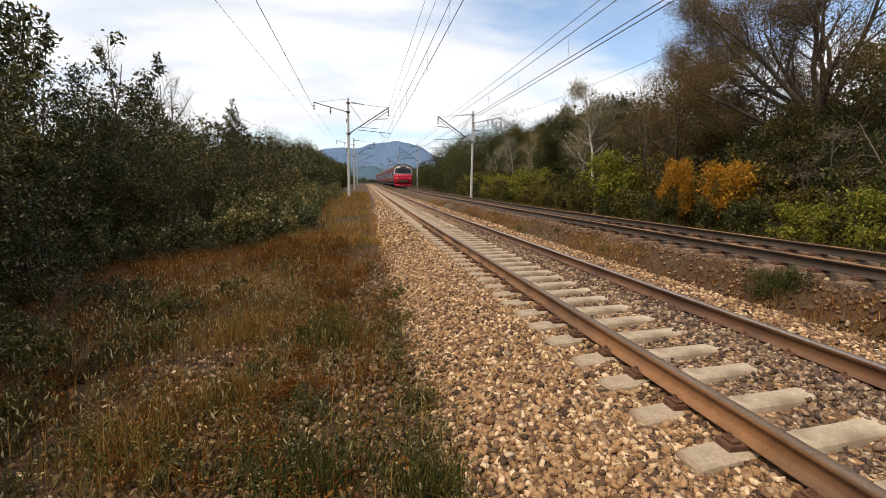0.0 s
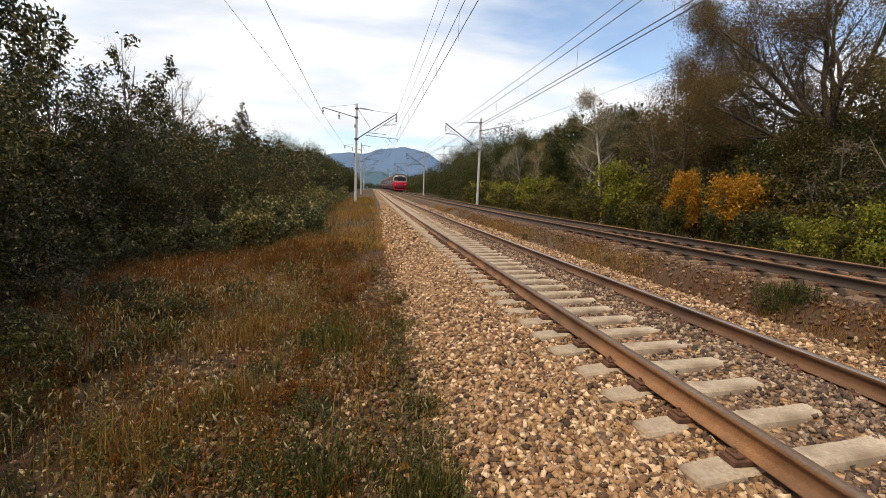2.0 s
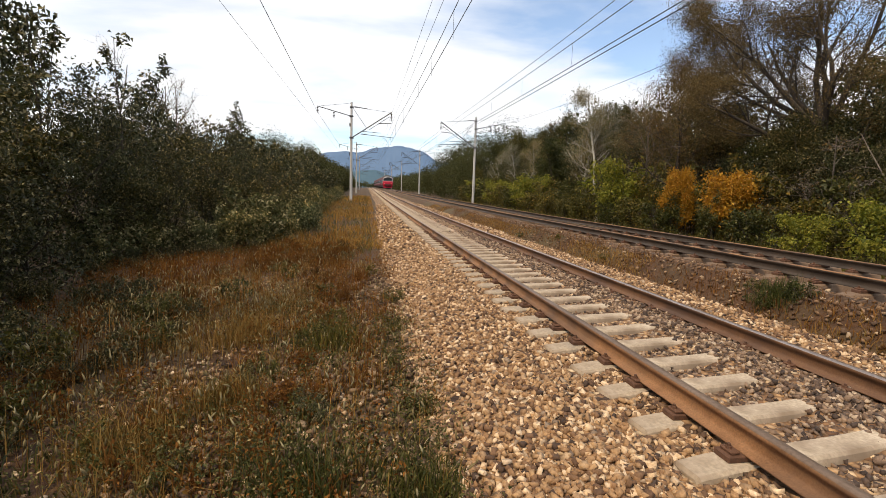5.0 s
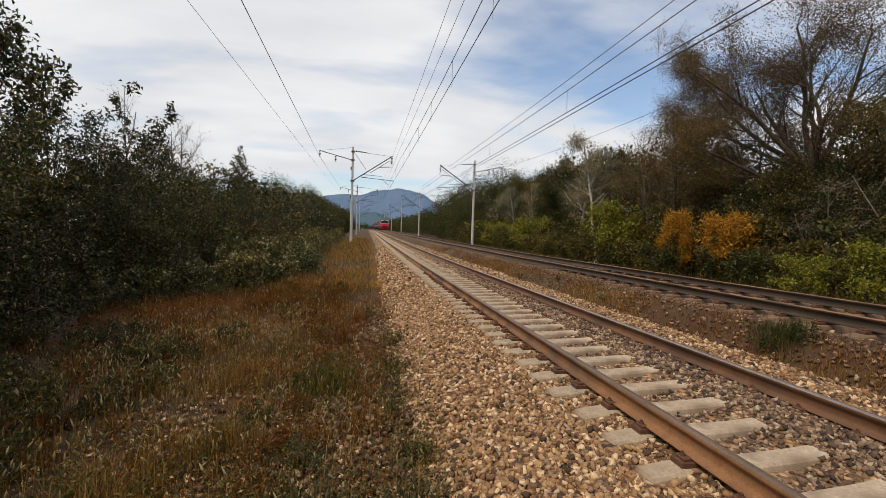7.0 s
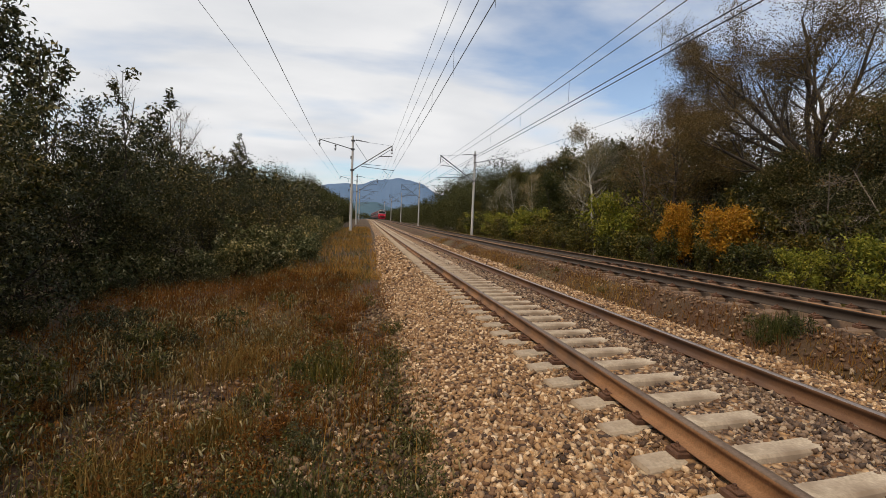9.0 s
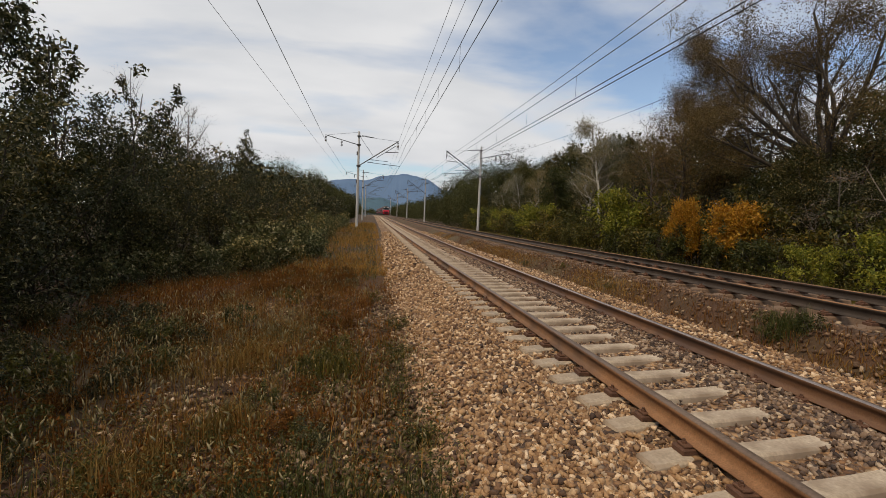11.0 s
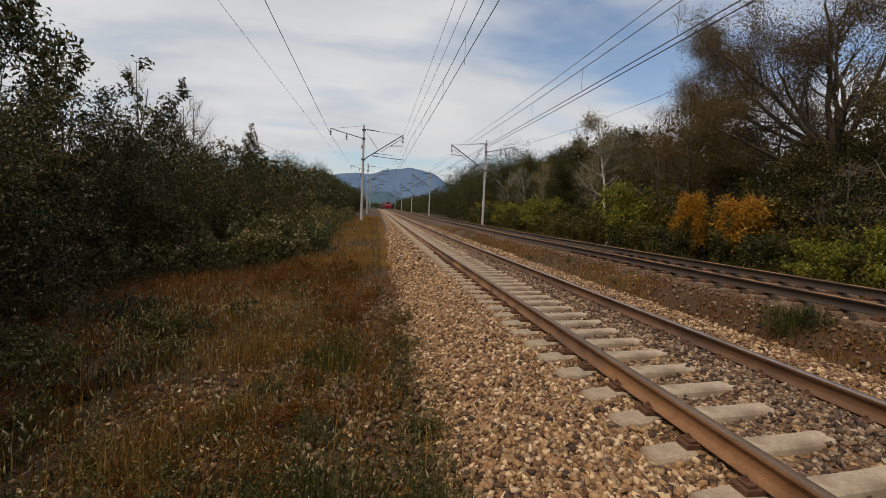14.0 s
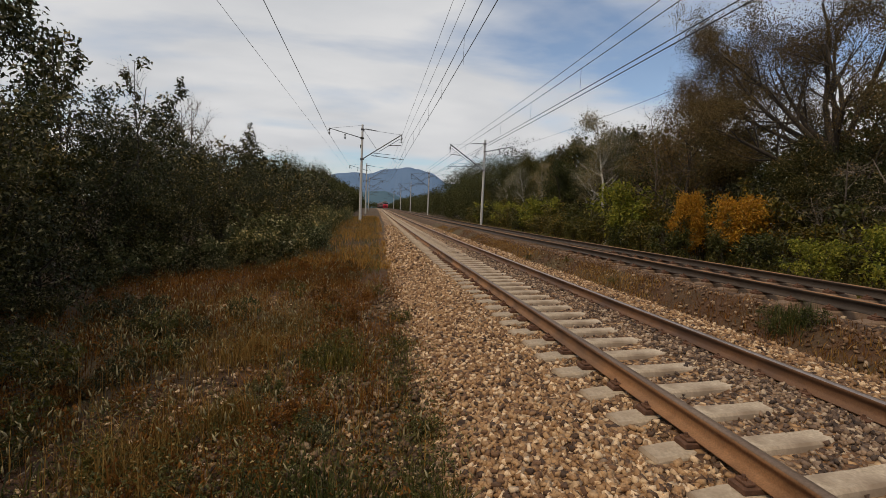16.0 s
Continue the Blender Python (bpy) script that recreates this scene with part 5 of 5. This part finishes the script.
RED_ZONES = [(-3.6, 8.0, 0.8, 1.6, 3), (-4.2, 10.5, 0.7, 0.9, 2), (-2.6, 11.5, 0.8, 1.3, 3), (-1.6, 13.5, 0.5, 1.6, 2), (-0.5, 9.5, 0.5, 2.5, 3), (-1.6, 7.5, 0.9, 2.0, 2), (-2.8, 5.5, 0.8, 1.6, 2), (-0.1, 6.0, 0.35, 1.2, 1), (-0.6, 3.0, 0.5, 0.7, 1.2), (-2.4, 3.2, 0.9, 0.9, 1)]
STRAW_ZONES = [(-1.7, 6.2, 0.35, 0.7, 2.5), (-2.3, 8.2, 0.45, 0.8, 2.0), (-1.6, 10.5, 0.5, 1.2, 1.5), (-1.0, 7.0, 0.35, 1.2, 2.0), (-0.8, 9.5, 0.5, 2.0, 1.6), (-1.35, 3.2, 0.35, 0.4, 1.6), (-1.3, 5.4, 0.4, 0.8, 2.0), (-0.7, 13, 0.6, 3.0, 2), (-0.2, 4.5, 0.4, 1.0, 1.2), (-1.2, 3.4, 0.8, 0.8, 1.2), (-2.8, 4.0, 0.8, 1.2, 1), (0.1, 2.3, 0.25, 0.6, 0.5)]
GREEN_ZONES = [(-0.5, 5.0, 0.3, 0.8, 2.0), (-0.35, 2.5, 0.3, 0.35, 1.5), (0.35, 2.6, 0.15, 0.7, 1.2), (-1.2, 2.8, 0.5, 0.5, 1), (-2.4, 2.9, 0.8, 0.8, 2.5), (0.35, 5.0, 0.15, 1.2, 1)]


def build_grass():
    rng = np.random.default_rng(77)
    patch = lambda s, o, lim: (lambda x, y: noise.noise((x * s, y * s * 0.7, o)) + rng.uniform(-0.25, 0.25) > lim)
    left = lambda f: (lambda x, y: x < 0.62 - 0.25 * rng.uniform() + 0.12 * noise.noise((0, y * 1.2, 4)) and f(x, y))
    p = clumps(rng, 330, STRAW_ZONES, 24, 0.06)
    blades("dry_grass", "straw coloured dry grass beside the ballast", L_STRAW, p, rng.uniform(0.04, 0.2, len(p)), 0.007, 1, 0.95)
    p = clumps(rng, 330, RED_ZONES, 26, 0.07)
    blades("red_weeds", "rust red dry weeds and grass on the bank", L_RUST, p, rng.uniform(0.06, 0.3, len(p)), 0.009, 2, 0.7)
    p = clumps(rng, 100, GREEN_ZONES, 26, 0.07)
    blades("green_grass", "green grass among the dry weeds", L_WEED, p, rng.uniform(0.04, 0.16, len(p)), 0.009, 3, 0.95)
    p = meadow(rng, 2200, -5.0, 0.6, 1.2, 18, 1.4, left(patch(0.8, 1, 0.1)))
    blades("dry_grass", "thin dead grass on the bank", L_RUST, p, rng.uniform(0.04, 0.25, len(p)), 0.006, 12, 0.7)
    p = meadow(rng, 9000, -3.0, 0.5, 13, 60, 1.4, patch(0.6, 31, -0.05))
    blades("dry_grass", "thin dry grass along the mast line", L_STRAW, p, rng.uniform(0.08, 0.36, len(p)), 0.014, 4, 0.7)
    p = meadow(rng, 7000, -3.6, 0.2, 12, 60, 1.3)
    blades("green_grass", "olive grass along the mast line", L_WEED, p, rng.uniform(0.08, 0.3, len(p)), 0.014, 14, 0.8)
    p = meadow(rng, 7000, 4.95, 5.6, 3, 40, 1.3, patch(0.5, 23, 0.05))
    blades("dry_grass", "brown dry grass between the two tracks", L_STRAW, p, rng.uniform(0.03, 0.14, len(p)), 0.009, 5, 0.7)
    p = meadow(rng, 8000, 4.9, 5.95, 3, 34, 1.2, patch(0.7, 29, -0.05))
    blades("red_weeds", "rust red weeds between the two tracks", L_RUST, p, rng.uniform(0.03, 0.14, len(p)), 0.009, 6, 0.7)
    p = meadow(rng, 20000, 9.0, 14.5, 4, 60, 1.3)
    blades("green_grass", "green and dry grass beside the far track", L_MID, p, rng.uniform(0.15, 0.55, len(p)), 0.014, 7)
    p = meadow(rng, 4000, -4.5, 0.5, -5, 1.6, 1.0)
    blades("dry_grass", "short dry grass on the trodden bank", L_STRAW, p, rng.uniform(0.03, 0.15, len(p)), 0.008, 15, 0.9)
    # broad leaved weeds
    for name, label, mat, zones, n, size in (("leafy_weeds", "small green leafy weeds among the stones", L_WEED, GREEN_ZONES, 230, 0.024),
                                             ("leafy_weeds", "small rust brown leafy weeds in the dry grass", L_RUST, RED_ZONES, 900, 0.03),
                                             ("leafy_weeds", "pale leafy weeds in the dry grass", L_PALE, STRAW_ZONES + GREEN_ZONES, 420, 0.022)):
        c = clumps(rng, n, zones, 1, 0.02)
        n = len(c)
        stems = np.repeat(c, 9, 0) + rng.normal(0, 0.06, (n * 9, 3)) * [1, 1, 0] + np.array([0, 0, 1]) * rng.uniform(0.01, 0.22, (n * 9, 1))
        v, f = leaves_arrays(rng, stems, 4, 0.03, size, 0.55)
        tagged(new(name, np_mesh(name, v, f, mat)), label, "weeds", kind="stuff")
    # foxtail heads on stalks
    c = clumps(rng, 430, RED_ZONES + STRAW_ZONES + [(-2.6, 6.2, 0.7, 1.0, 4), (-3.2, 8.2, 0.8, 1.0, 3), (-2.6, 3.0, 0.8, 0.7, 3), (-2.2, 4.6, 0.5, 0.5, 4)], 5, 0.16)
    h = rng.uniform(0.15, 0.42, len(c))
    blades("foxtail_stalks", "thin straw coloured foxtail stalks", L_STRAW, c, h, 0.004, 8, 0.12)
    tops = c + np.stack([np.zeros(len(c)), np.zeros(len(c)), h], -1) + rng.normal(0, 0.02, c.shape)
    spindle = np.array([(0, 0, -0.5), (0.12, 0, -0.1), (-0.06, 0.104, -0.1), (-0.06, -0.104, -0.1), (0.1, 0, 0.2), (-0.05, 0.087, 0.2), (-0.05, -0.087, 0.2), (0, 0, 0.55)])
    tri = np.array([(0, 2, 1), (0, 3, 2), (0, 1, 3), (1, 2, 5), (1, 5, 4), (2, 3, 6), (2, 6, 5), (3, 1, 4), (3, 4, 6), (4, 5, 7), (5, 6, 7), (6, 4, 7)])
    v = np.einsum("nij,kj->nki", turns(rng, len(c), 0.35), spindle) * (rng.uniform(0.04, 0.075, len(c)))[:, None, None] + tops[:, None, :]
    f = tri[None] + (np.arange(len(c)) * 8)[:, None, None]
    tagged(new("foxtail_heads", np_mesh("foxtail_heads", v.reshape(-1, 3), f.reshape(-1, 3), L_SEED)), "pale bristly foxtail seed heads", "grass", kind="stuff")
    # pale stones that lie bare between the weeds
    c = clumps(rng, 2300, [(-1.6, 4.2, 0.35, 0.35, 2), (-1.7, 3.2, 0.4, 0.4, 1.5), (-0.75, 3.5, 0.3, 0.6, 2), (-0.5, 2.7, 0.5, 0.4, 2), (0.1, 3.2, 0.3, 0.8, 2), (-1.1, 6.8, 0.25, 0.9, 1), (-1.5, 6.0, 0.25, 0.5, 2.5), (-2.2, 8.3, 0.4, 0.4, 2.5), (-1.5, 10.5, 0.4, 0.8, 1.5)], 1, 0.02)
    scatter_stones("bank_stones", c + np.array([0, 0, 0.012]), rng.uniform(0.022, 0.045, len(c)), M_STONE, "pale stones lying bare between the weeds", 9)
    # tufts
    rng2 = random.Random(6)
    for u, y, r, hgt, mat, lab in ((5.5, 5.25, 0.28, 0.26, L_WEED, "green weed tuft between the two tracks"), (-0.35, 4.9, 0.3, 0.3, L_WEED, "green weed tuft in the dry grass"),
                                   (-0.3, 2.45, 0.3, 0.28, L_WEED, "fresh green grass tuft by the stones"), (0.35, 2.3, 0.2, 0.22, L_WEED, "green grass tuft at the ballast edge"),
                                   (-1.3, 5.3, 0.4, 0.34, L_STRAW, "tall straw coloured grass tuft"),
                                   (-1.45, 3.05, 0.3, 0.3, L_STRAW, "yellow straw coloured grass tuft on the bank"), (-1.05, 3.6, 0.26, 0.28, L_STRAW, "yellow straw coloured grass tuft on the bank"),
                                   (-1.2, 6.6, 0.35, 0.26, L_STRAW, "yellow straw coloured grass tuft by the bushes")):
        n = 420
        pts = np.array([(u + rng2.gauss(0, r * 0.5), y + rng2.gauss(0, r * 0.5), 0) for _ in range(n)])
        pts[:, 2] = [ground_z(a, b) for a, b, _ in pts]
        blades("grass_tuft", lab, mat, pts, rng.uniform(0.4, 1.0, n) * hgt, 0.009, int(y * 10), 0.5)


build_ground()
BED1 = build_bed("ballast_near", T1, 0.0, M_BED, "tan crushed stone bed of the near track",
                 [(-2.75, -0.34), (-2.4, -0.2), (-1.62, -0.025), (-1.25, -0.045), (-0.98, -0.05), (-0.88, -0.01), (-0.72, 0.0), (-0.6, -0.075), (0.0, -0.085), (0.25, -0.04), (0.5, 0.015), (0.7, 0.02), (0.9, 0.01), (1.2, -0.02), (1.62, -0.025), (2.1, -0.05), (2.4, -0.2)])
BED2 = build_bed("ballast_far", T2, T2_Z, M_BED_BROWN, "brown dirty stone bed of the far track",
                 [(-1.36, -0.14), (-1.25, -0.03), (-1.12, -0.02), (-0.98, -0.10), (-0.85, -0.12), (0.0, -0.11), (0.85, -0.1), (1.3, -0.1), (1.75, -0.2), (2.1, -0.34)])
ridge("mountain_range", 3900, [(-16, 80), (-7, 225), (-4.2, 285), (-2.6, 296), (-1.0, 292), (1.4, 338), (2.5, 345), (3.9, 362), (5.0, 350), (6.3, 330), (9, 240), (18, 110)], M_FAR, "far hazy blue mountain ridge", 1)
ridge("foothills", 2900, [(-16, 70), (-5, 130), (-2, 105), (1, 115), (3.5, 80), (6, 100), (10, 80), (18, 50)], M_NEARHILL, "wooded foothills painted haze blue before the mountains", 7)
build_masts()
build_wires()
CARS = build_train()
build_left_bank()
build_right_bank()
build_far_woods()
build_grass()
build_stones()
build_track(T1, 0.0, (M_RAIL, M_RAIL_TOP, True), M_CONC, 16, "near railway track with concrete sleepers and rusty rails", SL0, SL)
build_track(T2, T2_Z, (M_RAIL_DARK, M_RAIL, False), M_CONC_BROWN, 14, "far railway track with brown dirty sleepers and dark rails", SL0 + 0.2, 0.6)
motions()
